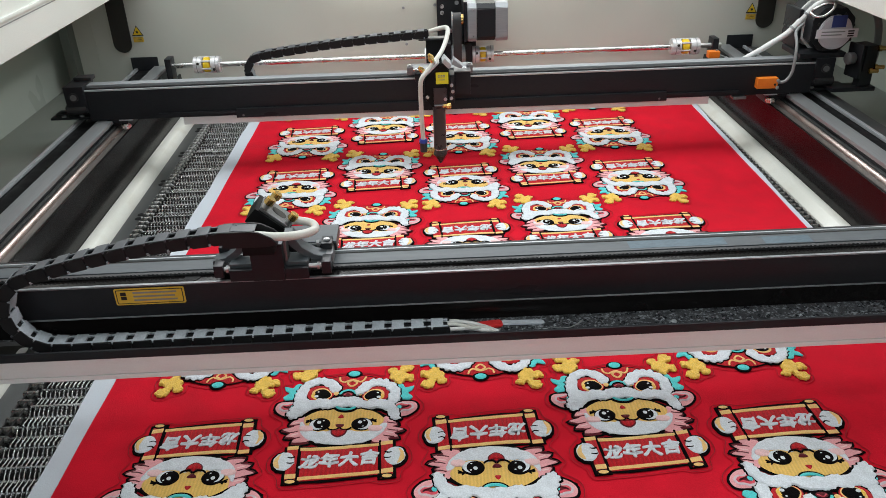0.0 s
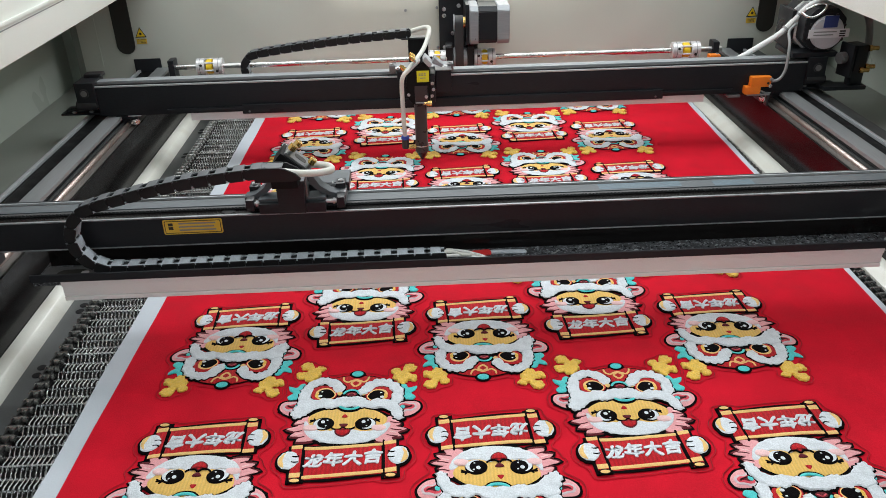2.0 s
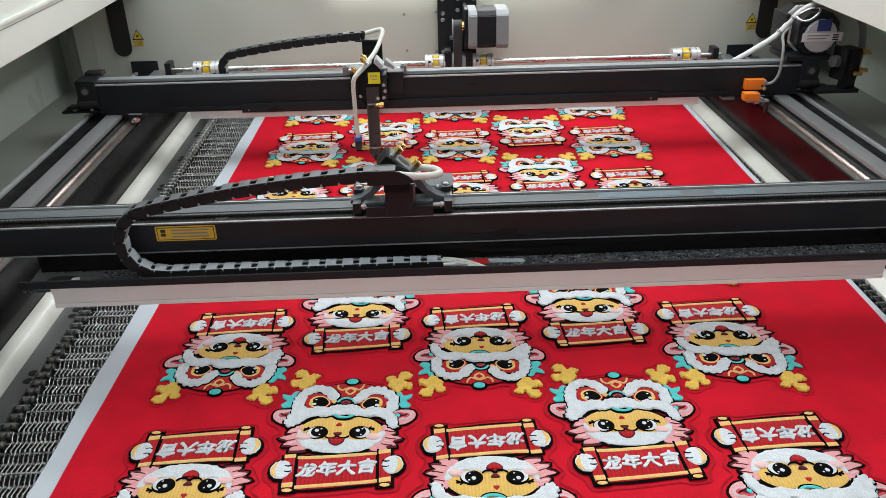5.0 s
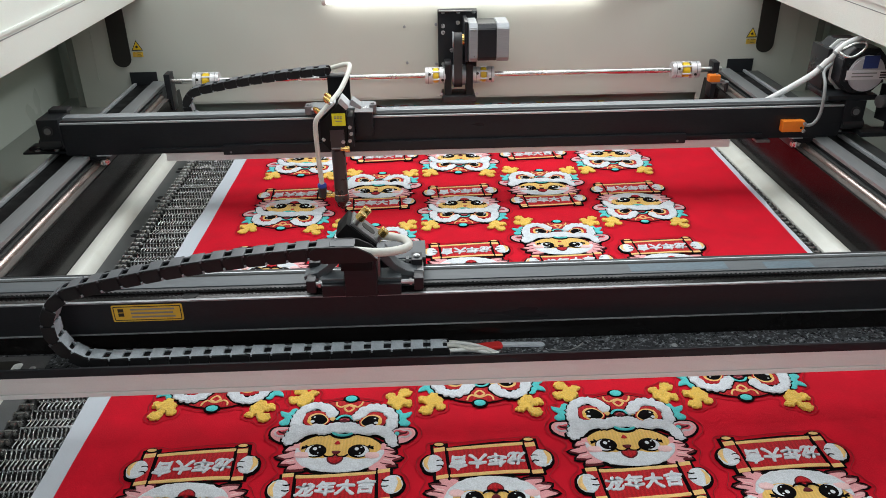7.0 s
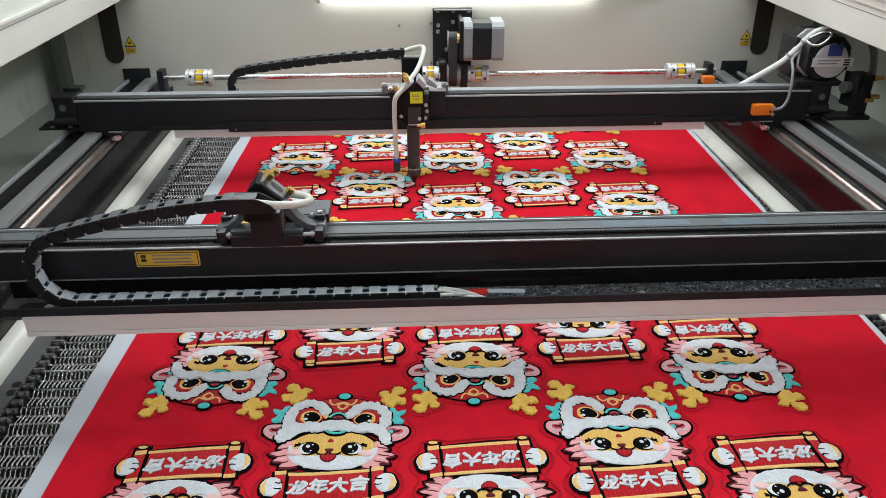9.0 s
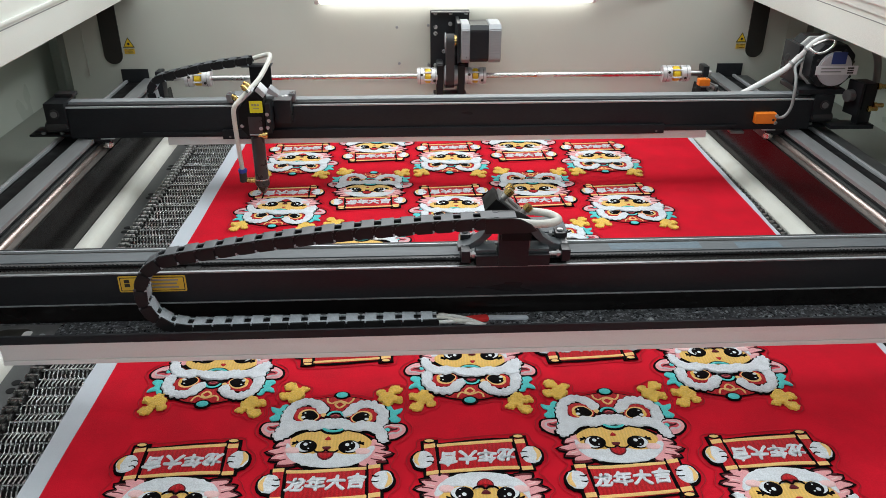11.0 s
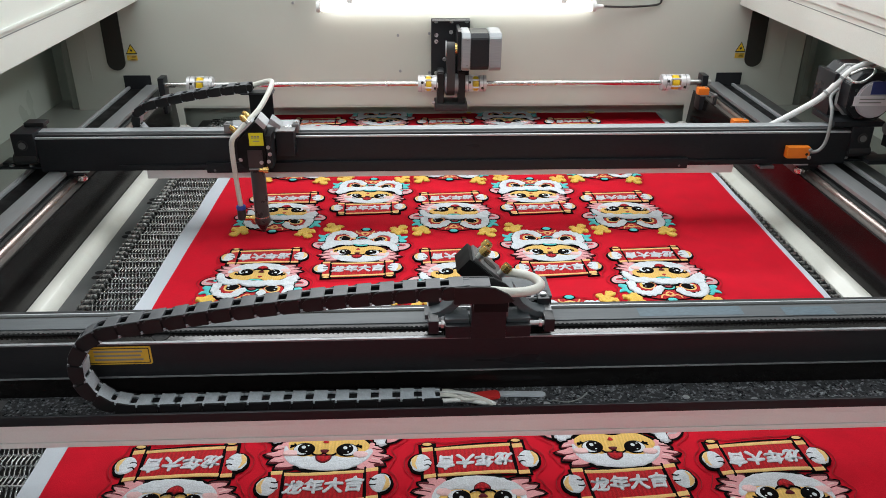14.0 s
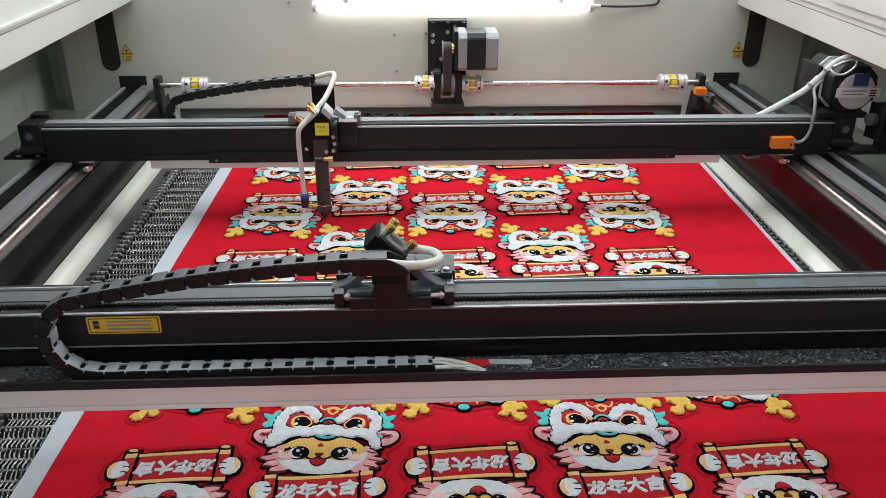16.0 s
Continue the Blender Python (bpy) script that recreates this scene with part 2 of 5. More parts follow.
Y_CREAM = pile("cream_yarn", (0.87, 0.56, 0.20), 0.16, 1000, 0.6)


# ---- mesh helpers ----
def part(name, bm, material, parent=None, label="", smooth=True, angle=40):
    bmesh.ops.recalc_face_normals(bm, faces=bm.faces)
    me = bpy.data.meshes.new(name)
    bm.to_mesh(me)
    bm.free()
    me.materials.append(material)
    if smooth:
        me.shade_smooth()
        me.set_sharp_from_angle(angle=radians(angle))
    ob = new(name, me)
    if parent:
        ob.parent = parent
    if label:
        tagged(ob, label)
    return ob


def empty(name, at, label, category, group="", kind=""):
    ob = new(name)
    ob.empty_display_size = 0.02
    ob.matrix_world = at
    return tagged(ob, label, category, group, kind)


def setting(ob, label, category=""):
    return tagged(ob, label, category, "", "structure")


def box(x0, x1, y0, y1, z0, z1, bevel=0.0, bm=None, seg=2):
    own = bmesh.new()
    bmesh.ops.create_cube(own, size=1, matrix=Matrix.Translation(((x0 + x1) / 2, (y0 + y1) / 2, (z0 + z1) / 2))
                          @ Matrix.Diagonal((x1 - x0, y1 - y0, z1 - z0, 1)))
    if bevel:
        bmesh.ops.bevel(own, geom=own.edges[:], offset=bevel, segments=seg, profile=0.7, affect="EDGES")
    return merge(bm, own)


def merge(bm, own):
    if bm is None:
        return own
    me = bpy.data.meshes.new("tmp")
    own.to_mesh(me)
    own.free()
    bm.from_mesh(me)
    bpy.data.meshes.remove(me)
    return bm


def turned(bm, m):
    bmesh.ops.transform(bm, matrix=m, verts=bm.verts)
    return bm


def rod(p0, p1, r, r2=None, seg=20, bm=None, bevel=0.0):
    p0, p1 = Vector(p0), Vector(p1)
    own = bmesh.new()
    m = Matrix.Translation((p0 + p1) / 2) @ (p1 - p0).to_track_quat("Z", "Y").to_matrix().to_4x4()
    bmesh.ops.create_cone(own, cap_ends=True, segments=seg, radius1=r, radius2=r if r2 is None else r2, depth=(p1 - p0).length, matrix=m)
    if bevel:
        rim = [e for e in own.edges if any(len(f.verts) > 4 for f in e.link_faces)]
        bmesh.ops.bevel(own, geom=rim, offset=bevel, segments=2, affect="EDGES")
    return merge(bm, own)


def spline(points, steps=8, closed=False):
    pts = [Vector(p) for p in points]
    n, out = len(pts), []
    for i in range(n if closed else n - 1):
        if closed:
            a, b, c, d = pts[i - 1], pts[i], pts[(i + 1) % n], pts[(i + 2) % n]
        else:
            a, b, c, d = pts[max(i - 1, 0)], pts[i], pts[i + 1], pts[min(i + 2, n - 1)]
        for k in range(steps):
            t = k / steps
            out.append(0.5 * ((2 * b) + (c - a) * t + (2 * a - 5 * b + 4 * c - d) * t * t + (3 * b - a - 3 * c + d) * t ** 3))
    if not closed:
        out.append(pts[-1])
    return out


def hose(points, r, seg=12, steps=8, bm=None):
    """A round tube along a smooth line."""
    pts = spline(points, steps)
    own = bm or bmesh.new()
    rings, up = [], Vector((0.13, 0.91, 0.3)).normalized()
    for i, p in enumerate(pts):
        d = (pts[min(i + 1, len(pts) - 1)] - pts[max(i - 1, 0)]).normalized()
        a = (up - d * up.dot(d)).normalized()
        b = d.cross(a)
        up = a
        rings.append([own.verts.new(p + r * (math.cos(k * math.tau / seg) * a + math.sin(k * math.tau / seg) * b)) for k in range(seg)])
    for u, v in zip(rings, rings[1:]):
        for k in range(seg):
            own.faces.new((u[k], u[(k + 1) % seg], v[(k + 1) % seg], v[k]))
    own.faces.new(rings[0])
    own.faces.new(rings[-1])
    return own


def prism(outline, z0, z1, bm=None, bevel=0.0, m=None):
    """A plate from an outline in x and y."""
    own = bmesh.new()
    low = [own.verts.new((p[0], p[1], z0)) for p in outline]
    top = [own.verts.new((p[0], p[1], z1)) for p in outline]
    own.faces.new(low)
    own.faces.new(top)
    n = len(outline)
    for i in range(n):
        own.faces.new((low[i], low[(i + 1) % n], top[(i + 1) % n], top[i]))
    if bevel:
        bmesh.ops.recalc_face_normals(own, faces=own.faces)
        bmesh.ops.bevel(own, geom=[e for e in own.edges if e.calc_face_angle(0) > 0.4], offset=bevel, segments=2, affect="EDGES")
    if m is not None:
        turned(own, m)
    return merge(bm, own)


TO_XZ = Matrix(((1, 0, 0, 0), (0, 0, -1, 0), (0, 1, 0, 0), (0, 0, 0, 1)))  # outline x,y -> x,z; thickness runs to -y
TO_YZ = Matrix(((0, 0, 1, 0), (1, 0, 0, 0), (0, 1, 0, 0), (0, 0, 0, 1)))   # outline x,y -> y,z; thickness runs along x


def slab(name, x0, x1, y0, y1, z0, z1, material, parent=None, bevel=0.001, label=""):
    return part(name, box(x0, x1, y0, y1, z0, z1, bevel), material, parent, label)


def screws(parent, spots, r, depth, axis, material=None, name="screw"):
    """Socket-head screws; axis: the way that the heads face."""
    for p in spots:
        p, a = Vector(p), Vector(axis)
        bm = rod(p, p + a * depth, r, seg=14, bevel=r * 0.2)
        rod(p + a * depth * 0.9, p + a * (depth + 0.0002), r * 0.5, seg=6, bm=bm)
        part(name, bm, material or M_SCREW, parent)


# ---- the machine's frame ----
WALL_Y, SIDE = 1.15, 0.95
# unseen room shell, added to bounce lamp light and fill reflections
setting(slab("floor", -4.5, 4.5, -4, 5.2, -0.9, -0.85, M_SIDE, bevel=0), "unseen grey floor under the machine", "floor")
setting(slab("ceiling", -4.5, 4.5, -4, 5.2, 2.6, 2.65, M_ROOM, bevel=0), "unseen white room ceiling that bounces light", "ceiling")
for nm, a in (("wall_north", (-4.5, 4.5, 5.2, 5.25)), ("wall_south", (-4.5, 4.5, -4.05, -4)), ("wall_west", (-4.55, -4.5, -4, 5.2)), ("wall_east", (4.5, 4.55, -4, 5.2))):
    setting(slab(nm, *a, -0.9, 2.65, M_ROOM, bevel=0), "unseen off-white room wall that bounces light", "wall")
setting(slab("cabinet_base", -1.3, 1.3, -0.9, 1.9, -0.12, -0.09, M_DARKGAP, bevel=0), "dark sheet steel base pan below the conveyor", "panel")

setting(slab("cabinet_body", -1.25, 1.25, -0.85, 1.85, -0.85, -0.121, M_HOOD, bevel=0.01), "white powder-coated cabinet under the machine bed", "cabinet")

# back wall with the opening through which the conveyor runs
bm = box(-0.872, 0.908, WALL_Y, WALL_Y + 0.004, 0.048, 0.62)
box(-0.872, -0.622, WALL_Y, WALL_Y + 0.004, -0.09, 0.048, bm=bm)
box(0.632, 0.908, WALL_Y, WALL_Y + 0.004, -0.09, 0.048, bm=bm)
box(-0.622, 0.632, WALL_Y, WALL_Y + 0.03, 0.045, 0.049, bm=bm)
box(-0.874, -0.870, WALL_Y, WALL_Y + 0.09, -0.09, 0.62, bm=bm)
box(0.906, 0.910, WALL_Y, WALL_Y + 0.09, -0.09, 0.62, bm=bm)
wall_back = setting(part("wall_back", bm, M_CREAM, smooth=False), "cream powder-coated back wall of the machine", "wall")
for x in (-0.830, 0.862):
    setting(slab("wall_seam", x - 0.0012, x + 0.0012, WALL_Y - 0.0012, WALL_Y, 0.11, 0.62, M_CREAM, bevel=0.0005), "thin pressed seam in the cream back wall", "trim")
bm = box(-0.99, 1.03, WALL_Y + 0.09, WALL_Y + 0.095, -0.1, 0.62)
setting(part("wall_recess", bm, M_SIDE, smooth=False), "grey-green painted recess wall behind the back panel", "wall")
for s, x in ((-1, -SIDE), (1, SIDE + 0.04)):
    bm = box(min(x, x + s * 0.004), max(x, x + s * 0.004), -0.9, WALL_Y + 0.09, -0.09, 0.62)
    setting(part("wall_side", bm, M_SIDE, smooth=False), "grey-green painted inner side wall of the machine", "wall")
# strips coloured dark in place of shade in the recesses
for x in (-0.892, 0.914):
    setting(slab("wall_gasket", x, x + 0.016, WALL_Y + 0.004, WALL_Y + 0.088, 0.0425, 0.62, M_SIDE_SHADED, bevel=0.001), "dull grey strip standing in for shade beside the back wall", "trim")
# far end behind the opening, with an unseen roof added to block light
bm = box(-0.9, 0.94, 1.9, 1.905, -0.1, 0.62)
box(-0.868, 0.904, WALL_Y + 0.031, 1.9, 0.056, 0.060, bm=bm)
setting(part("wall_far", bm, M_DARKGAP, smooth=False), "unseen black enclosure that keeps light off the opening", "wall")

for s in (-1, 1):
    o = 0.0 if s < 0 else 0.006
    # vertical gloss panel from rail to bed
    m = Matrix(((1, 0, 0, 0), (0, 0, 1, -0.9), (0, 1, 0, 0), (0, 0, 0, 1)))
    bm = prism([(s * (0.6365 + o * 0.6), -0.002), (s * (0.6405 + o * 0.6), -0.002), (s * (0.6465 + o), 0.082), (s * (0.6425 + o), 0.082)], 0, WALL_Y + 0.9, m=m)
    setting(part("bed_side_panel", bm, M_GLOSS, smooth=False), "glossy black vertical panel between rail and bed", "panel")
    # off-white ledge with a rounded inner lip
    k = 0.615 if s < 0 else 0.621
    prof = [(s * (0.636 + o * 0.6), -0.02), (s * (0.636 + o * 0.6), 0.001), (s * (0.634 + o * 0.6), 0.002), (s * (k + 0.002), 0.002), (s * k, 0.001), (s * 0.606, -0.009), (s * 0.604, -0.02)]
    setting(part("bed_ledge", prism(prof, 0, WALL_Y + 0.9, m=m), M_LEDGE), "off-white painted steel ledge along the conveyor", "ledge")
    ci = 0.573 if s < 0 else 0.600
    setting(slab("bed_channel", min(s * 0.604, s * ci), max(s * 0.604, s * ci), -0.9, 1.6, -0.03, -0.014, M_CHANNEL, bevel=0.001), "grey steel channel beside the conveyor chain", "channel")
    # shelf under the rails, out to the side wall
    xa, xb = sorted((s * (0.6470 + o), s * (0.7545 if s < 0 else 0.785)))
    setting(slab("rail_shelf", xa, xb, -0.9, WALL_Y, 0.045, 0.055, M_DARKGAP, bevel=0.001), "rail shelf coloured near-black for shade in the gaps", "shelf")
    xa, xb = sorted((s * (0.755 if s < 0 else 0.7855), s * (SIDE if s < 0 else SIDE + 0.04)))
    setting(slab("side_shelf", xa, xb, -0.9, WALL_Y + 0.088, 0.030, 0.042, M_SIDE_SHADED, bevel=0.003), "grey-green shelf beside the rail, darkened for shade", "shelf")
    rail = empty("linear_rail", Matrix.Identity(4), "long grey aluminium gantry rail with a polished steel shaft", "rail", "gantry rails")
    slab("extrusion", *sorted((s * (0.670 + o), s * (0.701 + o))), -0.9, 1.146, 0.098, 0.105, M_ALU_Y, rail, 0.0015)
    # sides below the rail top are black in place of shade
    slab("extrusion_body", *sorted((s * (0.675 + o), s * (0.704 + o))), -0.9, 1.146, 0.055, 0.098, M_BEAM, rail, 0.001)
    slab("support", *sorted((s * (0.646 + o), s * (0.674 + o))), -0.9, 1.10, 0.055, 0.076, M_BEAM, rail, 0.002)
    slab("rail_flange", *sorted((s * (0.6690 + o), s * (0.6745 + o))), -0.9, 1.10, 0.0765, 0.0900, M_CHANNEL, rail, 0.001)
    part("shaft", rod((s * (0.6625 + o), -0.9, 0.0845), (s * (0.6625 + o), 1.07, 0.0845), 0.0056, seg=24), M_RODSTEEL, rail, "polished steel guide shaft")
    slab("inner_lip", *sorted((s * (0.6467 + o), s * (0.6575 + o))), -0.9, 1.10, 0.0765, 0.0835, M_DUSTLIP, rail, 0.001)
    # strip is raised and widened so that it colours the gap black
    slab("belt", *sorted((s * (0.7065 + o), s * 0.7385)), -0.9, 1.146, 0.0905, 0.0950, M_DEEP, rail, 0.0005, "black toothed drive belt")
    slab("outer_extrusion", *sorted((s * 0.7485, s * (0.7535 if s < 0 else 0.780))), -0.9, 1.146, 0.055, 0.0975, M_CHANNEL, rail, 0.002)
    slab("edge", *sorted((s * 0.741, s * 0.748)), -0.9, 1.146, 0.095, 0.1010, M_EDGE, rail, 0.001)
    # flat black plate in place of a dark opening in the wall
    part("end_bracket", box(*((-0.754, -0.690) if s < 0 else (0.700, 0.764)), 1.1462, 1.1496, 0.060, 0.127, 0.001), M_BEAM, rail, "black plate standing in for the wall opening at the rail")
    slab("bearing_block", *sorted((s * 0.636, s * 0.650)), 1.066, 1.10, 0.055, 0.140, M_BEAM, rail, 0.002)

# hood frame, open above the bed
for s, x, zb, zt in ((-1, -0.69, 0.302, 0.44), (1, 0.73, 0.290, 0.44)):
    far = s * 1.6
    hood = empty("hood_frame", Matrix.Identity(4), "white powder-coated hood frame round the open lid", "hood", "hood frames")
    part("frame", box(*sorted((x, far)), -1.5, WALL_Y - 0.001, zb, zt, 0.004), M_HOOD, hood)
    slab("seam", *sorted((x - s * 0.0006, x + s * 0.002)), -1.5, WALL_Y - 0.01, zb + 0.049, zb + 0.0505, M_GREYCABLE, hood, 0)
    if s < 0:
        slab("rim", x, x + 0.004, -1.5, WALL_Y - 0.01, zb + 0.056, zb + 0.062, M_HOOD, hood, 0.0015)
    else:
        slab("embossed_panel", x - 0.005, x, 0.10, WALL_Y - 0.10, zb + 0.062, zt - 0.01, M_HOOD, hood, 0.002)
        slab("embossed_rib", x - 0.010, x - 0.005, 0.16, WALL_Y - 0.45, zb + 0.078, zt - 0.02, M_HOOD, hood, 0.003)

# ---- things on the back wall ----
lamp_tube = empty("tube_lamp", pose(0.049, 1.128, 0.2905), "lit white LED tube lamp on the back wall", "lamp")
part("tube", rod((-0.315, 0, 0), (0.315, 0, 0), 0.0115, seg=24), M_TUBE, lamp_tube, "glowing white tube")
for s in (-1, 1):
    part("end_cap", rod((s * 0.318, 0, 0), (s * 0.328, 0, 0), 0.0135, seg=24, bevel=0.002), M_WHITE, lamp_tube)
    slab("clip", s * 0.25 - 0.006, s * 0.25 + 0.006, -0.008, 0.022, 0.006, 0.017, M_WHITE, lamp_tube, 0.001)
part("plug", rod((0.328, 0, 0), (0.345, 0, 0), 0.005, seg=14, bevel=0.001), M_WHITE, lamp_tube)
part("cord", hose([(0.345, 0, 0), (0.40, 0.012, -0.003), (0.45, 0.016, -0.002), (0.485, 0.018, 0.003), (0.488, 0.02, 0.02)], 0.0025), M_INK, lamp_tube, "thin black power cord")


def rounded(w, h, r, n=6):
    pts = []
    for cx, cy, a0 in ((w / 2 - r, h / 2 - r, 0), (-w / 2 + r, h / 2 - r, 90), (-w / 2 + r, -h / 2 + r, 180), (w / 2 - r, -h / 2 + r, 270)):
        for k in range(n + 1):
            a = radians(a0 + 90 * k / n)
            pts.append((cx + r * math.cos(a), cy + r * math.sin(a)))
    return pts


for x, zc in ((-0.765, 0.262), (0.786, 0.264)):
    m = pose(x, WALL_Y - 0.0005, zc) @ TO_XZ
    ob = part("wall_slot", prism(rounded(0.043, 0.245, 0.0212, 8), 0, 0.003, m=m), M_INK)
    setting(ob, "black rounded slot cover in the back wall", "slot")

for x, z in ((-0.726, 0.178), (0.751, 0.178)):
    st = empty("warning_sticker", pose(x, WALL_Y - 0.0006, z), "yellow triangular laser warning sticker on the wall", "sticker", "laser warning stickers")
    tri = [(-0.0135, 0), (0.0135, 0), (0, 0.0245)]
    part("border", prism(tri, 0, 0.0006, m=TO_XZ), M_INK, st)
    part("triangle", prism([(p[0] * 0.78, 0.0023 + p[1] * 0.78) for p in tri], 0.0006, 0.0009, m=TO_XZ), M_YELLOW, st)
    star = [(0.0042 * math.cos(radians(30 * k)) * (1 if k % 2 else 0.5), 0.0088 + 0.0042 * math.sin(radians(30 * k)) * (1 if k % 2 else 0.5)) for k in range(12)]
    part("burst_symbol", prism(star, 0.0009, 0.0012, m=TO_XZ), M_INK, st)
    part("caption_plate", prism([(-0.012, -0.015), (0.012, -0.015), (0.012, -0.003), (-0.012, -0.003)], 0, 0.0006, m=TO_XZ), M_LABEL, st)
    for k, w in enumerate((0.019, 0.016, 0.018)):
        z0 = -0.0058 - 0.0036 * k
        part("text_bar", prism([(-w / 2, z0), (w / 2, z0), (w / 2, z0 + 0.0016), (-w / 2, z0 + 0.0016)], 0.0006, 0.0009, m=TO_XZ), M_BRASS, st)
for x, z in ((-0.091, 0.221), (-0.016, 0.225), (-0.087, 0.135), (-0.016, 0.131), (-0.335, 0.296), (0.112, 0.115)):
    b = part("wall_bolt", rod((x, WALL_Y, z), (x, WALL_Y - 0.006, z), 0.0034, seg=12, bevel=0.001), M_ALU)
    tagged(b, "small bright bolt head in the cream back wall", "bolt", "wall bolts")

# ---- gantry drive ----
drive = empty("drive_unit", Matrix.Identity(4), "black drive plate with stepper motor, belt and bearing block", "drive")
SHAFT_Y, SHAFT_Z = 1.08, 0.121
part("mount_plate", box(-0.012, 0.080, 1.128, 1.142, 0.105, 0.262, 0.002), M_BEAM, drive)
part("top_flange", box(-0.010, 0.080, 1.118, 1.150, 0.258, 0.261, 0.001), M_GUNMETAL, drive)
for x in (0.0, 0.036, 0.072):
    screws(drive, [(x, 1.128, 0.253)], 0.0045, 0.004, (0, 0, 1))
screws(drive, [(0.0, 1.128, 0.225), (0.0, 1.128, 0.21), (0.035, 1.128, 0.232), (0.020, 1.128, 0.168), (0.0, 1.128, 0.135)], 0.0048, 0.004, (0, -1, 0))
part("motor_plate", box(0.046, 0.054, 1.040, 1.128, 0.160, 0.250, 0.002), M_BEAM, drive)


def octagon(a, c):
    return [(-a + c, -a), (a - c, -a), (a, -a + c), (a, a - c), (a - c, a), (-a + c, a), (-a, a - c), (-a, -a + c)]


mx = pose(0, 1.068, 0.205)
for nm, x0, x1, a, mt, lb in (("front_cap", 0.0545, 0.074, 0.043, M_ALU, "bare aluminium end cap"), ("body", 0.074, 0.117, 0.0415, M_BEAM, "black motor body"), ("rear_cap", 0.117, 0.145, 0.043, M_ALU, "bare aluminium rear cap")):
    part(nm, prism(octagon(a, 0.010), x0, x1, bevel=0.0015, m=mx @ TO_YZ), mt, drive, lb)
screws(drive, [(0.0665, 1.028, 0.176), (0.0665, 1.028, 0.234)], 0.003, 0.003, (0, -1, 0))
part("motor_pulley", rod((0.020, 1.068, 0.205), (0.046, 1.068, 0.205), 0.013, bevel=0.001), M_BRASS, drive, "brass toothed pulley")
part("belt_pulley", rod((0.018, SHAFT_Y, SHAFT_Z), (0.050, SHAFT_Y, SHAFT_Z), 0.024, seg=28, bevel=0.002), M_ALU, drive)
# belt as a loop round both pulleys
loop = []
for k in range(13):
    a = radians(180 * k / 12)
    loop.append((1.068 + 0.0165 * math.cos(a), 0.205 + 0.0165 * math.sin(a)))
for k in range(13):
    a = radians(180 + 180 * k / 12)
    loop.append((SHAFT_Y + 0.028 * math.cos(a), SHAFT_Z + 0.028 * math.sin(a)))
part("drive_belt", prism(loop, 0.022, 0.041, m=TO_YZ), M_BELT, drive, "black toothed rubber belt")
part("belt_flange", rod((0.0195, 1.068, 0.205), (0.0215, 1.068, 0.205), 0.019, seg=24), M_ALU, drive)
for x0, x1 in ((0.000, 0.016), (0.050, 0.066)):
    part("bearing_cheek", prism([(-0.022, -0.052), (0.022, -0.052), (0.019, 0.030), (0.012, 0.036), (-0.012, 0.036), (-0.019, 0.030)], x0, x1, bevel=0.002, m=pose(0, SHAFT_Y, SHAFT_Z) @ TO_YZ), M_CHAIN, drive)
part("bearing_base", box(-0.006, 0.072, 1.048, 1.115, 0.062, 0.078, 0.003), M_BLACK, drive)
screws(drive, [(-0.009, 1.055, 0.082), (0.075, 1.055, 0.082)], 0.004, 0.004, (0, -1, 0))

shaft = empty("drive_shaft", Matrix.Identity(4), "long polished steel drive shaft with four jaw couplings", "shaft")
part("rod", rod((-0.64, SHAFT_Y, SHAFT_Z), (0.0, SHAFT_Y, SHAFT_Z), 0.0062, seg=20), M_STEEL, shaft)
part("rod", rod((0.064, SHAFT_Y, SHAFT_Z), (0.66, SHAFT_Y, SHAFT_Z), 0.0062, seg=20), M_STEEL, shaft)
for xc, w in ((-0.555, 0.060), (-0.020, 0.050), (0.092, 0.050), (0.573, 0.066)):
    c = part("coupling", rod((xc - w / 2, SHAFT_Y, SHAFT_Z), (xc - w * 0.17, SHAFT_Y, SHAFT_Z), 0.0192, seg=28, bevel=0.0012), M_SILVER, shaft, "silver jaw coupling")
    part("hub", rod((xc + w * 0.17, SHAFT_Y, SHAFT_Z), (xc + w / 2, SHAFT_Y, SHAFT_Z), 0.0192, seg=28, bevel=0.0012), M_SILVER, c)
    for f in (-0.36, 0.36):
        part("clamp_groove", rod((xc + w * f - 0.0006, SHAFT_Y, SHAFT_Z), (xc + w * f + 0.0006, SHAFT_Y, SHAFT_Z), 0.0194, seg=28), M_GUNMETAL, c)
    part("spider", rod((xc - w * 0.13, SHAFT_Y, SHAFT_Z), (xc + w * 0.13, SHAFT_Y, SHAFT_Z), 0.0172, seg=28, bevel=0.002), M_YELLOW, c, "yellow rubber spider")
    for k in range(6):
        a = radians(60 * k + 20)
        jy, jz = SHAFT_Y + 0.0168 * math.cos(a), SHAFT_Z + 0.0168 * math.sin(a)
        part("jaw", rod((xc - w * 0.165, jy, jz), (xc + w * 0.165, jy, jz), 0.0024, seg=8), M_SILVER, c)
    screws(c, [(xc + w * 0.30, SHAFT_Y - 0.0180, SHAFT_Z - 0.007), (xc - w * 0.30, SHAFT_Y - 0.0178, SHAFT_Z + 0.007)], 0.0032, 0.0016, (0, -1, 0), M_INK)

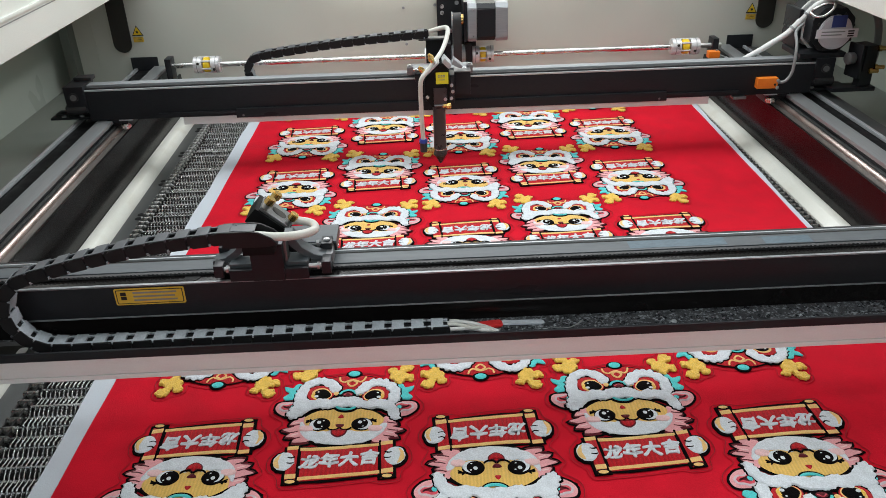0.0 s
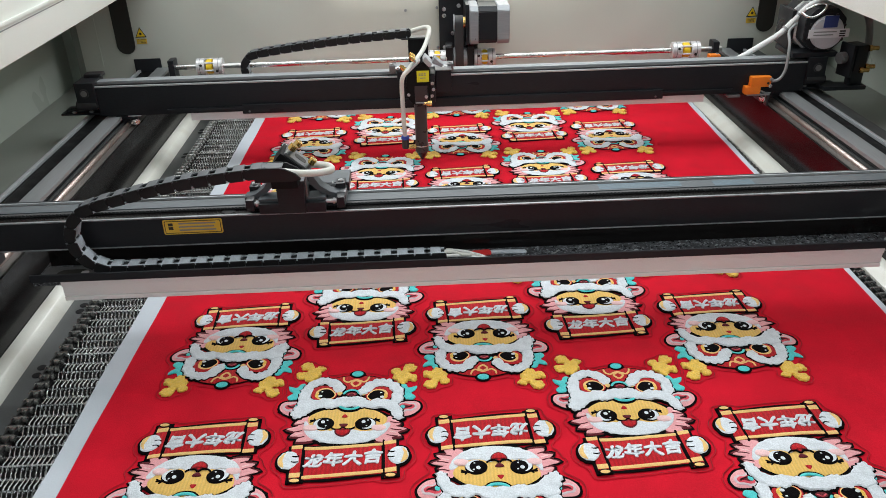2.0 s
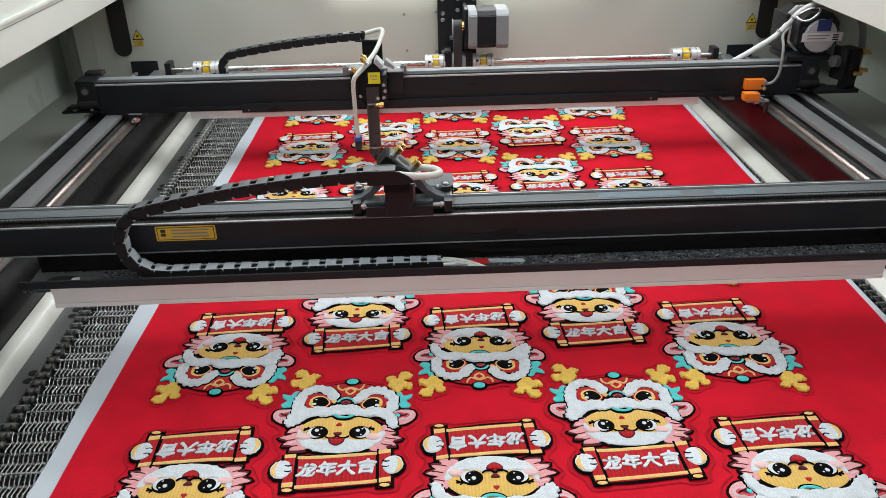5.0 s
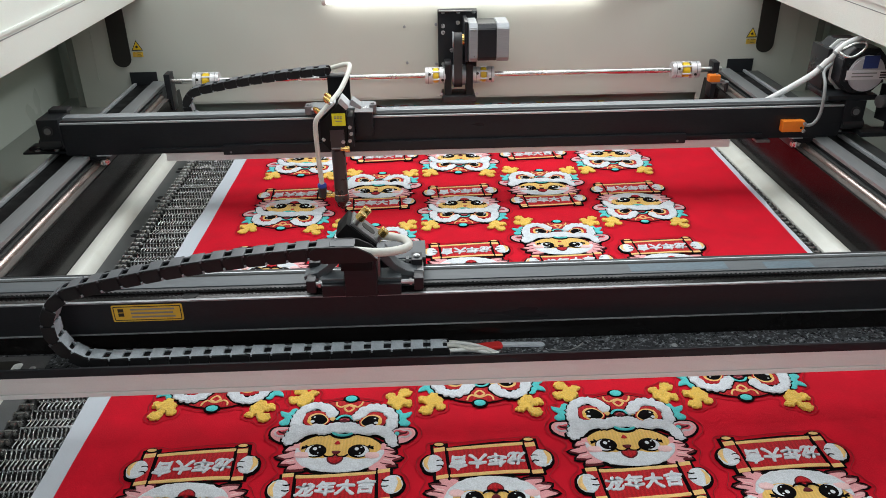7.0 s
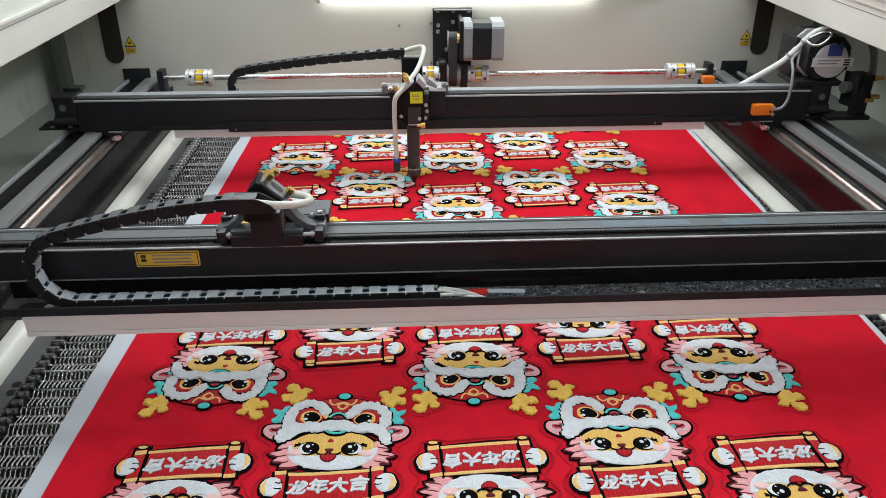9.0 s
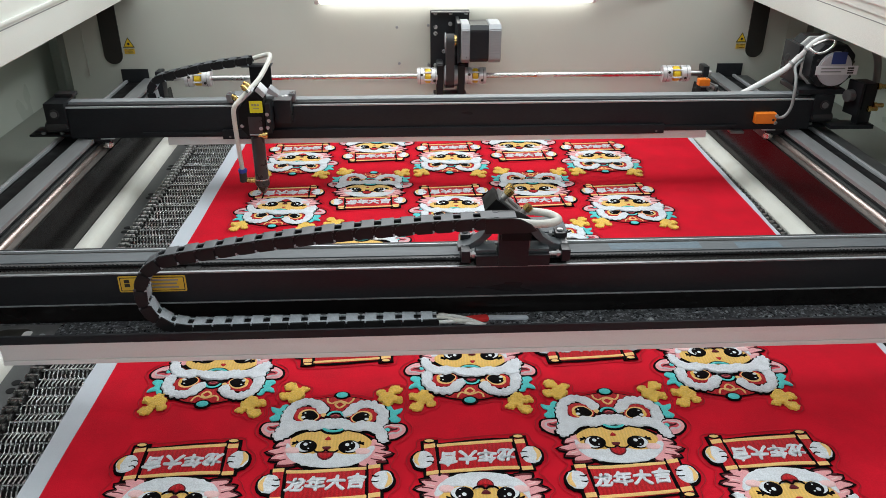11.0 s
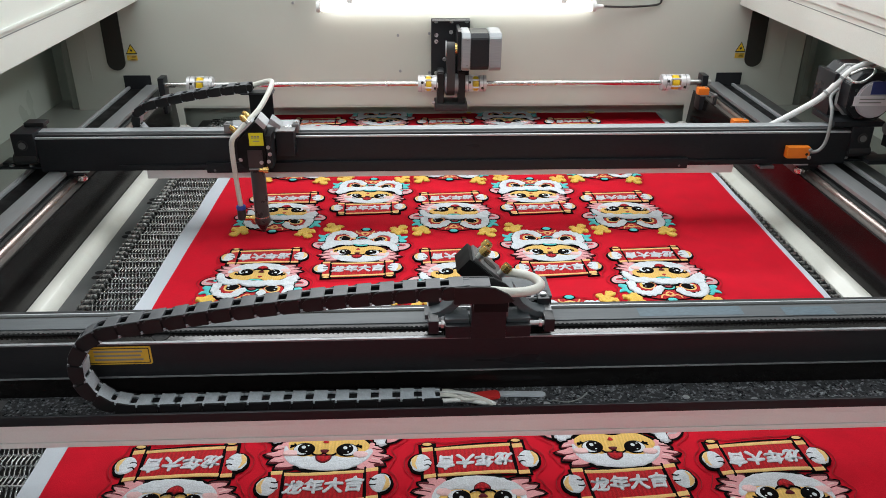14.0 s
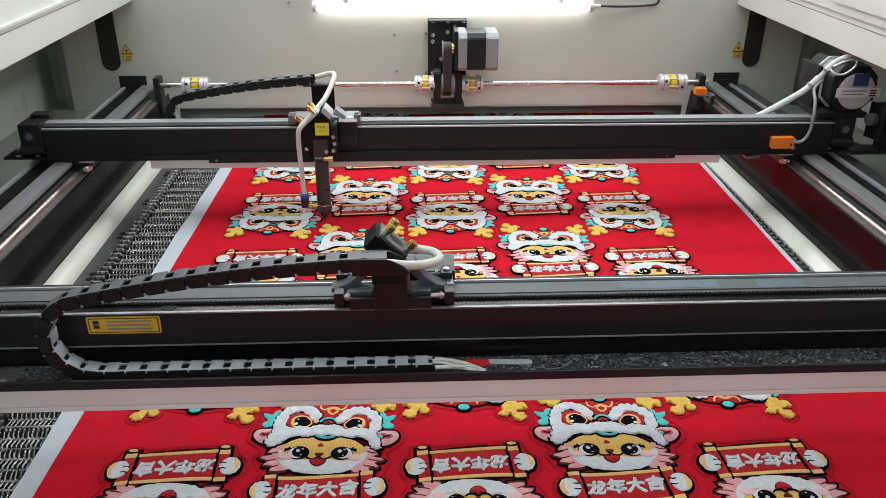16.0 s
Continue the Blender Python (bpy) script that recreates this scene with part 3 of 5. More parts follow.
for x, y, w in ((0.622, 1.02, 0.026), (0.612, 0.768, 0.032)):
    sw = empty("limit_sensor", pose(x, y, 0.1), "orange inductive limit sensor beside the rail", "sensor", "limit sensors")
    part("body", box(-w / 2, w / 2, -0.010, 0.010, 0.008, 0.024, 0.003), M_ORANGE, sw)
    part("bracket", box(-w / 2 + 0.008, w / 2 + 0.022, -0.006, 0.006, 0.004, 0.008, 0.001), M_ALU, sw)
    part("bracket_leg", box(w / 2 + 0.017, w / 2 + 0.022, -0.006, 0.006, -0.018, 0.004, 0.001), M_BLACK, sw)
    screws(sw, [(w / 2 - 0.006, 0, 0.024)], 0.003, 0.002, (0, 0, 1))
    part("lead", hose([(w / 2 - 0.002, 0, 0.014), (w / 2 + 0.010, -0.004, 0.010), (w / 2 + 0.020, 0.006, -0.002), (w / 2 + 0.026, 0.03, -0.012)], 0.0022), M_GREYCABLE, sw)

# ---- conveyor ----
conveyor = empty("conveyor", Matrix.Identity(4), "steel wire mesh conveyor with roller chains at its edges", "conveyor")
# added black sheet so that gaps in the mesh read dark
slab("bed_pan", -0.5725, 0.5995, -0.9, 1.85, -0.03, -0.022, M_DEEP, conveyor, 0)


def wires(x0, x1):
    """Cross rods joined by spirals: slanting wires over the top, and fainter ones below, slanting the other way."""
    vs, fs = [], []
    rnd = random.Random(4)

    def wire(line, r):
        last = None
        for p in line:
            now = []
            for k in range(5):
                a = math.tau * k / 5
                vs.append((p[0] + r * math.cos(a), p[1], p[2] + r * math.sin(a)))
                now.append(len(vs) - 1)
            if last:
                for k in range(5):
                    fs.append((last[k], last[(k + 1) % 5], now[(k + 1) % 5], now[k]))
            last = now

    pitch, y, row = 0.0176, -0.32, 0
    while y < 1.35:
        r, ring = 0.0011 if row % 6 else 0.0016, []
        for x in (x0, x1):
            for k in range(6):
                a = math.tau * k / 6
                vs.append((x, y + r * math.cos(a), -0.0088 + (0.0028 if row % 6 == 0 else 0) + r * math.sin(a)))
                ring.append(len(vs) - 1)
        for k in range(6):
            fs.append((ring[k], ring[(k + 1) % 6], ring[6 + (k + 1) % 6], ring[6 + k]))
        lean = -0.0052 if row % 2 else 0.0012
        x = x0 + 0.006
        while x < x1 - 0.003:
            j, jz = rnd.uniform(-0.0004, 0.0004), rnd.uniform(-0.0005, 0.0005)
            top = [(-0.06, -0.0115), (0.0, -0.0066), (0.12, -0.0046), (0.5, -0.0052 + jz), (0.88, -0.0046), (1.0, -0.0066), (1.06, -0.0115)]
            wire([(x + j + lean * f, y + pitch * f, z) for f, z in top], 0.00100)
            x += 0.0054
        y += pitch
        row += 1
    me = bmesh.new()
    verts = [me.verts.new(v) for v in vs]
    for f in fs:
        me.faces.new([verts[i] for i in f])
    return me


tagged(part("wire_mesh", wires(-0.552, -0.43), M_MESH, conveyor), kind="stuff")
tagged(part("wire_mesh", wires(0.53, 0.576), M_MESH, conveyor), kind="stuff")
plate = prism(rounded(0.021, 0.009, 0.0044, 4), 0, 0.0022, bevel=0.0004, m=Matrix(((0, 0, 1, 0), (1, 0, 0, 0), (0, 1, 0, 0), (0, 0, 0, 1))))
link0 = part("chain_plate", plate, M_OILY, conveyor)
roll0 = part("chain_roller", rod((-0.009, 0, 0), (0.009, 0, 0), 0.0048, seg=12, bevel=0.001), M_ROLLER, conveyor)
for s in (-1, 1):
    for k in range(92):
        y = -0.3 + 0.0165 * k
        for dx in (0.0, 0.010):
            ob = new("chain_plate", link0.data)
            ob.parent = conveyor
            ob.matrix_local = pose((-0.563 if s < 0 else 0.5895) + (dx - 0.005) + (0.0016 if k % 2 else 0), y, -0.006 if s < 0 else -0.0105, 0, 0, 0)
        ob = new("chain_roller", roll0.data)
        ob.parent = conveyor
        ob.matrix_local = pose((-0.563 if s < 0 else 0.5895) + 0.002, y + 0.008, -0.006 if s < 0 else -0.0105)
link0.matrix_local, roll0.matrix_local = pose(-0.563, -0.3165, -0.006), pose(-0.561, -0.3085, -0.006)
for s in (-1, 1):
    for k in range(9):
        for d in (0.0, 0.017):
            y = -0.24 + 0.155 * k + d
            ob = part("drain_hole", rod((-0.5835 if s < 0 else 0.602, y, -0.0139), (-0.5835 if s < 0 else 0.602, y, -0.0133), 0.006 if s < 0 else 0.0018, seg=16), M_DEEP)
            setting(ob, "dark oval hole in the steel channel", "hole")

# ---- cloth ----
GRID = pose(0, 0, 0, 0, 0, -1.3)


def sheet(u0, u1, v0, v1, z, wave, seed, nu, nv, edge=0.0):
    bm = bmesh.new()
    vs = {}
    for i in range(nu + 1):
        for j in range(nv + 1):
            u, v = u0 + (u1 - u0) * i / nu, v0 + (v1 - v0) * j / nv
            w = noise.noise(Vector((u * 5, v * 5, seed))) * wave
            e = noise.noise(Vector((v * 9, seed * 3.1, 0.5))) * edge if i in (0, nu) else 0
            vs[i, j] = bm.verts.new((u + e, v, z + w))
    for i in range(nu):
        for j in range(nv):
            bm.faces.new((vs[i, j], vs[i + 1, j], vs[i + 1, j + 1], vs[i, j + 1]))
    return bm


backing = part("backing_sheet", sheet(-0.489, 0.572, -0.75, 1.7, -0.0028, 0.0006, 2.0, 40, 60, 0.004), M_BACKING)
backing.matrix_world = GRID
tagged(backing, "pale blue-grey backing sheet under the red felt", "sheet")
felt = part("felt_sheet", sheet(-0.461, 0.560, -0.75, 1.7, -0.0006, 0.0005, 7.0, 60, 90, 0.0015), M_FELT)
felt.matrix_world = GRID
tagged(felt, "long red felt sheet lying flat on the conveyor", "felt")


# ---- embroidered patches ----
def fluffy(outline, amount, seed):
    out = []
    for i, p in enumerate(outline):
        a, b = outline[i - 1], outline[(i + 1) % len(outline)]
        n = Vector((b[1] - a[1], a[0] - b[0], 0)).normalized()
        k = amount * (abs(noise.noise(Vector((p[0] * 0.17, p[1] * 0.17, seed)))) * 2.4 - 0.5 + 0.5 * noise.noise(Vector((p[0] * 0.5, p[1] * 0.5, seed))))
        out.append((p[0] + n.x * k, p[1] + n.y * k))
    return out


def signed(outline):
    return sum(a[0] * b[1] - b[0] * a[1] for a, b in zip(outline, outline[1:] + outline[:1]))


def grown(outline, d):
    if signed(outline) < 0:
        outline = outline[::-1]
    out, n = [], len(outline)
    for i, p in enumerate(outline):
        a, b = outline[i - 1], outline[(i + 1) % n]
        t = Vector((b[0] - a[0], b[1] - a[1], 0)).normalized()
        out.append((p[0] + t.y * d, p[1] - t.x * d))
    return out


def oval(cx, cy, rx, ry, n=28, lean=0):
    c, s = math.cos(radians(lean)), math.sin(radians(lean))
    return [(cx + rx * math.cos(a) * c - ry * math.sin(a) * s, cy + rx * math.cos(a) * s + ry * math.sin(a) * c) for a in (math.tau * k / n for k in range(n))]


def smooth_loop(points, steps=6):
    return [(p.x, p.y) for p in spline([(x, y, 0) for x, y in points], steps, True)]


def band(points, width, steps=5):
    """A band with round ends along a smooth line."""
    line = spline([(x, y, 0) for x, y in points], steps)
    left, right = [], []
    for i, p in enumerate(line):
        d = (line[min(i + 1, len(line) - 1)] - line[max(i - 1, 0)]).normalized()
        n = Vector((-d.y, d.x, 0)) * width / 2
        left.append((p.x + n.x, p.y + n.y))
        right.append((p.x - n.x, p.y - n.y))
    d0, d1 = (line[1] - line[0]).normalized(), (line[-1] - line[-2]).normalized()
    tip0, tip1 = line[0] - d0 * width * 0.42, line[-1] + d1 * width * 0.42
    return left + [(tip1.x, tip1.y)] + right[::-1] + [(tip0.x, tip0.y)]


def pad(outline, z0, h, puff=0.0, seed=0.0):
    """A raised field of stitches, in millimetres: steep sides, rounded shoulders, and with puff an uneven pile on top."""
    if signed(outline) < 0:
        outline = outline[::-1]
    bm = bmesh.new()
    low = [bm.verts.new((x, y, z0)) for x, y in outline]
    mid = [bm.verts.new((x, y, z0 + h * 0.6)) for x, y in outline]
    n = len(outline)
    for i in range(n):
        bm.faces.new((low[i], low[(i + 1) % n], mid[(i + 1) % n], mid[i]))
    cap = bm.faces.new(mid)
    bm.normal_update()
    bmesh.ops.inset_region(bm, faces=[cap], thickness=min(1.6, 0.6 + h * 0.25), depth=0, use_even_offset=False)
    for v in cap.verts:
        v.co.z = z0 + h
    if puff:
        bmesh.ops.triangulate(bm, faces=[cap])
        for _ in range(2):
            tops = [e for e in bm.edges if all(v.co.z > z0 + h * 0.9 for v in e.verts) and e.calc_length() > 4.5]
            if tops:
                bmesh.ops.subdivide_edges(bm, edges=tops, cuts=1)
        for v in bm.verts:
            if v.co.z > z0 + h * 0.9:
                v.co.z += puff * noise.noise(Vector((v.co.x * 0.16, v.co.y * 0.16, seed))) + puff * 0.5 * noise.noise(Vector((v.co.x * 0.4, v.co.y * 0.4, seed + 5)))
    bmesh.ops.scale(bm, vec=(0.001, 0.001, 0.001), verts=bm.verts)
    return bm


def stack(shapes):
    bm = bmesh.new()
    for s in shapes:
        merge(bm, s)
    return bm


def lettering(text, size, bold):
    """Stitched characters; the strokes are thickened by laying shifted copies over one another."""
    cu = bpy.data.curves.new("lettering", "FONT")
    cu.body, cu.size, cu.align_x, cu.align_y, cu.extrude, cu.space_character = text, size, "CENTER", "CENTER", 0.0006, 1.06
    ob = bpy.data.objects.new("lettering", cu)
    scene.collection.objects.link(ob)
    me = bpy.data.meshes.new_from_object(ob.evaluated_get(bpy.context.evaluated_depsgraph_get()))
    bpy.data.objects.remove(ob)
    bm = bmesh.new()
    for k in range(5):
        own = bmesh.new()
        own.from_mesh(me)
        a = math.tau * k / 5
        turned(own, pose(bold * math.cos(a), bold * math.sin(a), 0.00006 * k))
        merge(bm, own)
    bpy.data.meshes.remove(me)
    for v in bm.verts:
        # the uneven slant of brush writing
        x, y = v.co.x, v.co.y
        v.co.x += 0.16 * y + 0.0011 * noise.noise(Vector((x * 170, y * 170, 2.0)))
        v.co.y += 0.06 * math.sin(x * 240) * 0.02 + 0.0012 * noise.noise(Vector((x * 170, y * 170, 9.0)))
    return bm


def cut_path(shapes, gap):
    """The outline of all the shapes together, kept clear of them by a gap, in millimetres."""
    step, x0, y0, nx, ny = 1.5, -105.0, -215.0, 140, 175
    gx, gy = np.meshgrid(x0 + step * np.arange(nx), y0 + step * np.arange(ny), indexing="ij")
    solid = np.zeros((nx, ny), bool)
    for o in shapes:
        inside = np.zeros((nx, ny), bool)
        for (ax, ay), (bx, by) in zip(o, o[1:] + o[:1]):
            if ay != by:
                inside ^= ((gy < ay) != (gy < by)) & (gx < ax + (gy - ay) * (bx - ax) / (by - ay))
        solid |= inside
    reach = int(gap / step) + 1
    wide = solid.copy()
    for i in range(-reach, reach + 1):
        for j in range(-reach, reach + 1):
            if math.hypot(i, j) * step <= gap:
                wide |= np.roll(np.roll(solid, i, 0), j, 1)
    after = {}
    for i, j in zip(*np.nonzero(wide)):
        for di, dj, a, b in ((0, -1, (0, 0), (1, 0)), (1, 0, (1, 0), (1, 1)), (0, 1, (1, 1), (0, 1)), (-1, 0, (0, 1), (0, 0))):
            if not wide[i + di, j + dj]:
                after[(int(i) + a[0], int(j) + a[1])] = (int(i) + b[0], int(j) + b[1])
    best = []
    while after:
        at, loop = next(iter(after)), []
        while at in after:
            loop.append(at)
            at = after.pop(at)
        best = max(best, loop, key=len)
    n = len(best)
    soft = [(sum(best[(k + d) % n][0] for d in range(-5, 6)) / 11, sum(best[(k + d) % n][1] for d in range(-5, 6)) / 11) for k in range(0, n, 3)]
    return [(x0 + step * (x - 0.5), y0 + step * (y - 0.5)) for x, y in soft]


def embroidered_patch():
    """A festive lion-headdress patch above a scroll. Local origin: just over its crown; it hangs down the -y side."""
    root = empty("embroidered_patch", Matrix.Identity(4), "plush embroidered lion-headdress patch with a red scroll", "patch", "patches on the felt")
    under, shapes = [], []
    level = [0.0]

    def rim(outline, line, top):
        """Black stitching that shows round an outline."""
        level[0] += 0.004
        edge = fluffy(grown(outline, line), 0.8, line * 7 + len(under))
        shapes.append(edge)
        under.append(pad(edge, 0.0, top + level[0]))

    def lay(name, outline, mat, z, h, line=0.0, puff=0.0, seed=0.0, parent=root, label=""):
        shapes.append(outline)
        if line:
            rim(outline, line, z + 0.4 * h)
        return part(name, pad(outline, z, h, puff, seed), mat, parent, label)

    C = -3.0

    def mirror(outline):
        return [(2 * C - x, y - 4) for x, y in outline][::-1]

    def both(outline):
        """A shape drawn for the -x side, and its slightly lower twin."""
        return ((outline, -1), (mirror(outline), 1))

    # antlers
    left = [(-45, -6), (-46, 1), (-41, 6), (-43, 12), (-50, 13), (-54, 8), (-56, 14), (-61, 21), (-69, 21), (-73, 14), (-69, 8), (-63, 5), (-66, 1), (-73, 0), (-76, -6), (-72, -13), (-65, -12), (-61, -17), (-54, -18), (-50, -12)]
    right = [(46, -14), (47, -6), (43, -1), (46, 5), (53, 5), (56, 0), (58, 7), (62, 14), (70, 14), (75, 7), (71, 0), (65, -3), (68, -7), (74, -9), (76, -15), (72, -22), (65, -20), (61, -26), (53, -26), (50, -20)]
    for sd, o in enumerate((left, right)):
        lay("antler", fluffy(smooth_loop(o, 6), 1.6, sd), Y_GOLD, 0, 2.8, 0, 1.3, sd, label="fluffy gold antler")
    # leaves behind the brows
    leaf = [(-60, -26), (-64, -21), (-69, -23), (-72, -29), (-82, -26), (-80, -34), (-75, -39), (-81, -46), (-77, -52), (-69, -51), (-61, -55), (-57, -44)]
    for o, sd in both(smooth_loop(leaf, 3)):
        lay("leaf", o, Y_TEAL, 0, 1.4, 0, 0.3, sd, label="teal leaf")
    # ears
    ear = smooth_loop([(-60, -58), (-74, -55), (-84, -57), (-87, -66), (-82, -75), (-72, -81), (-60, -79)], 5)
    cloud = smooth_loop([(-61, -61), (-68, -58), (-74, -60), (-80, -61), (-82, -67), (-77, -72), (-71, -72), (-66, -76), (-60, -74)], 4)
    for (o, sd), (w, _) in zip(both(ear), both(cloud)):
        e = lay("ear", o, Y_PINK, 0, 1.1, 3.0, label="pink ear with grey and red bands")
        part("ear_band", pad(grown(w, 1.0), 0.8, 0.9), Y_SILVER, e)
        part("ear_inner", pad(grown(w, -1.6), 1.0, 1.1), Y_ROSE, e)
        part("ear_core", pad(grown(w, -4.2), 1.2, 1.1), Y_MAROON, e)
        part("ear_bead", pad(oval(C + sd * 63, -66 if sd < 0 else -71, 3.4, 4.2, 14), 1.4, 1.0), Y_TEAL, e)
    # pink hair at the sides
    hair = [(-50, -82), (-60, -88), (-66, -97), (-60, -101), (-74, -106), (-63, -112), (-68, -119), (-56, -121), (-59, -129), (-44, -129), (-36, -124), (-42, -104)]
    for o, sd in both(smooth_loop(hair, 3)):
        kx, ky = C + sd * 46, -105
        h = lay("hair_tuft", o, Y_MAROON, 0, 1.0, 3.0, label="maroon and pink hair tuft")
        part("hair_light", pad([(kx + (x - kx) * 0.92, ky + 1.5 + (y - ky) * 0.92) for x, y in o], 0.7, 0.8, 0.3, sd), Y_PINK, h)
        strands = [band([(kx + sd * a, b), (kx + sd * (a + 6), b - 2), (kx + sd * (a + 12), b - 2.5)], 1.5) for a, b in ((4, -96), (5, -108), (1, -118))]
        part("hair_strand", stack([pad(w, 1.2, 0.7) for w in strands]), Y_MAROON, h)
        part("hair_shine", stack([pad(band([(kx + sd * a, b), (kx + sd * (a + 7), b - 2)], 1.6), 1.2, 0.7) for a, b in ((5, -92.5), (4, -112.5))]), Y_BLUSH, h)
    # cap, bead and trim
    cap = smooth_loop([(-42, -20), (-32, -14), (-18, -9), (0, -7), (16, -9), (31, -14), (43, -25), (14, -44), (-22, -44)], 5)
    lay("cap", cap, Y_RED, 0, 1.2, 1.9, 0.2, 2, label="red cap of the headdress")
    part("bead", pad(oval(1, -4.5, 7.2, 5.6, 22), 1.0, 1.5, 0.3, 4), Y_TEAL, root, "teal bead with a black rim")
    part("bead_rim", pad(oval(1, -4.8, 10.2, 8.2, 24), 0, 1.7), Y_BLACK, root)
    trim = stack([pad(band([(-16, -11), (-15, -17), (-10, -20.5), (-5.5, -18), (0, -16), (5.5, -18), (10, -20.5), (14, -17), (16, -11)], 2.3), 1.0, 0.9),
                  pad(band([(0, -17), (-5.5, -22.5), (0, -29), (6, -22.5), (0, -17)], 2.5), 1.1, 0.9)])
    part("cap_trim", trim, Y_CREAM, root, "gold looped trim")
    # brows round the headdress eyes
    brow = band([(-59, -57), (-59, -40), (-53, -25), (-41, -19), (-27, -23), (-17, -38)], 14.0, 6)
    eye = smooth_loop([(-52, -47), (-51, -34), (-41, -27.5), (-29, -30.5), (-20, -45), (-28, -56), (-44, -56)], 5)
    for (b, sd), (e, _) in zip(both(brow), both(eye)):
        drop = 0 if sd < 0 else -4
        lay("brow", fluffy(b, 2.6, sd + 3), Y_WHITE, 0.8, 2.4, 1.9, 1.1, sd, label="thick white plush brow")
        q = part("mask_eye", pad(e, 1.4, 1.0), Y_RED, root, "large red, gold and black headdress eye")
        cx, cy = C + sd * 33, -43 + drop

        def inside(f, dx, dy=0.0):
            return [(cx + dx * sd + (x - cx) * f, cy + dy + (y - cy) * f) for x, y in e]
        part("eye_black_ring", pad(grown(e, 1.4), 1.0, 1.1), Y_BLACK, q)
        part("eye_gold", pad(inside(0.78, -1.8, -1.5), 1.8, 0.85), Y_CREAM, q)
        part("eye_line", pad(inside(0.66, -2.6, -2.0), 1.95, 0.85), Y_BLACK, q)
        part("eye_iris", pad(oval(cx + sd * 7.0, cy - 3.5, 4.2, 5.0, 16), 2.1, 0.85), Y_GOLD, q)
        part("eye_black", pad(oval(cx - sd * 2.0, cy - 2.5, 9.6, 9.0, 22), 2.2, 0.9), Y_BLACK, q)
        part("eye_glint", stack([pad(oval(cx + sd * 4.6, cy - 5.5, 2.6, 2.2, 12), 2.7, 0.7), pad(oval(cx + sd * 3, cy + 2.5, 1.3, 1.1, 10), 2.7, 0.7)]), Y_WHITE, q)
    nose = part("mask_nose", pad(oval(C, -43.5, 13.5, 9.0), 0.9, 1.2), Y_BLACK, root, "maroon and teal nose of the headdress")
    part("nose_arc", pad(band([(C - 9.5, -44), (C - 6, -39), (C, -37), (C + 6, -39), (C + 9.5, -44)], 3.0), 1.7, 0.8), Y_TEAL, nose)
    part("nose_fill", pad(oval(C, -45.5, 6.5, 3.8), 1.7, 0.8), Y_MAROON, nose)
    part("nose_line", pad(band([(C - 4.5, -46), (C, -43.2), (C + 4.5, -46)], 1.5), 2.2, 0.6), Y_ROSE, nose)
    for s in (-1, 1):
        part("nose_wing", pad(oval(C + s * 14.5, -43.5 - s * 0.8, 3.6, 3.3, 14), 1.2, 1.3), Y_CREAM, nose)
    # face and beard under one outline
    head = smooth_loop([(-54, -84), (-53, -99), (-50, -112), (-42, -123), (-27, -130), (-7, -132.5), (14, -131.5), (30, -126), (40, -116), (46, -103), (48, -90), (20, -72), (-24, -70)], 5)
    rim(head, 2.4, 1.0)
    lay("face", smooth_loop([(-49, -84), (-46, -100), (-36, -111), (-7, -114), (24, -112), (38, -103), (43, -89), (20, -72), (-24, -70)], 5), Y_FACE, 0.3, 1.4, 0, 0.3, 3, label="honey-coloured ribbed face")
    beard = [(-53, -92), (-47, -98), (-44, -106), (-34, -109.5), (-24, -109), (-18, -107.5), (-12, -108.5), (-7, -108), (-1, -108.5), (4, -107.5), (12, -111), (22, -111.5), (33, -108), (38, -102), (46, -97), (46, -106), (40, -116), (30, -125), (14, -130.5), (-7, -131.5), (-27, -129), (-41, -122), (-50, -111)]
    lay("beard", fluffy(smooth_loop(beard, 4), 1.2, 9), Y_WHITE, 0.6, 1.7, 0, 0.6, 8, label="white plush beard")
    for cx, cy in ((-45, -105), (34, -107)):
        part("cheek", pad(fluffy(oval(cx, cy, 8.5, 5.0, 22), 0.8, cx), 1.5, 2.1, 0.4, cx), Y_BLUSH, root, "pale pink cheek")
    for s in (-1, 1):
        ex, ey = -6 + s * 23.5, -98.8 - s * 0.6
        e = part("eye", pad(oval(ex + s * 0.8, ey, 12.2, 10.6, 26), 1.4, 1.8), Y_BLACK, root, "round black eye with a white rim")
        part("eye_white", pad(oval(ex + s * 1.4, ey - 0.6, 11.0, 9.3, 26), 2.4, 1.0), Y_WHITE, e)
        part("iris", pad(oval(ex - s * 0.9, ey + 0.2, 9.2, 9.2, 24), 2.6, 1.0), Y_BLACK, e)
        part("eye_glint", stack([pad(oval(ex - 1.5, ey + 2.0, 2.5, 2.8, 12, 20), 3.2, 0.6), pad(oval(ex + 3.5, ey + 4.5, 1.3, 1.2, 10), 3.2, 0.6), pad(oval(ex + 2.5, ey - 5, 1.2, 1.0, 8), 3.2, 0.6)]), Y_WHITE, e)
        part("lash", stack([pad(band([(ex + s * 5, ey + 8), (ex + s * 10, ey + 6.5), (ex + s * 16.5, ey + 6.5)], 2.3), 1.5, 1.5),
                            pad(band([(ex + s * 10, ey + 6.5), (ex + s * 13, ey + 9.5)], 1.5), 1.5, 1.4), pad(band([(ex + s * 13, ey + 5.5), (ex + s * 17, ey + 3.5)], 1.4), 1.5, 1.4)]), Y_BLACK, e)
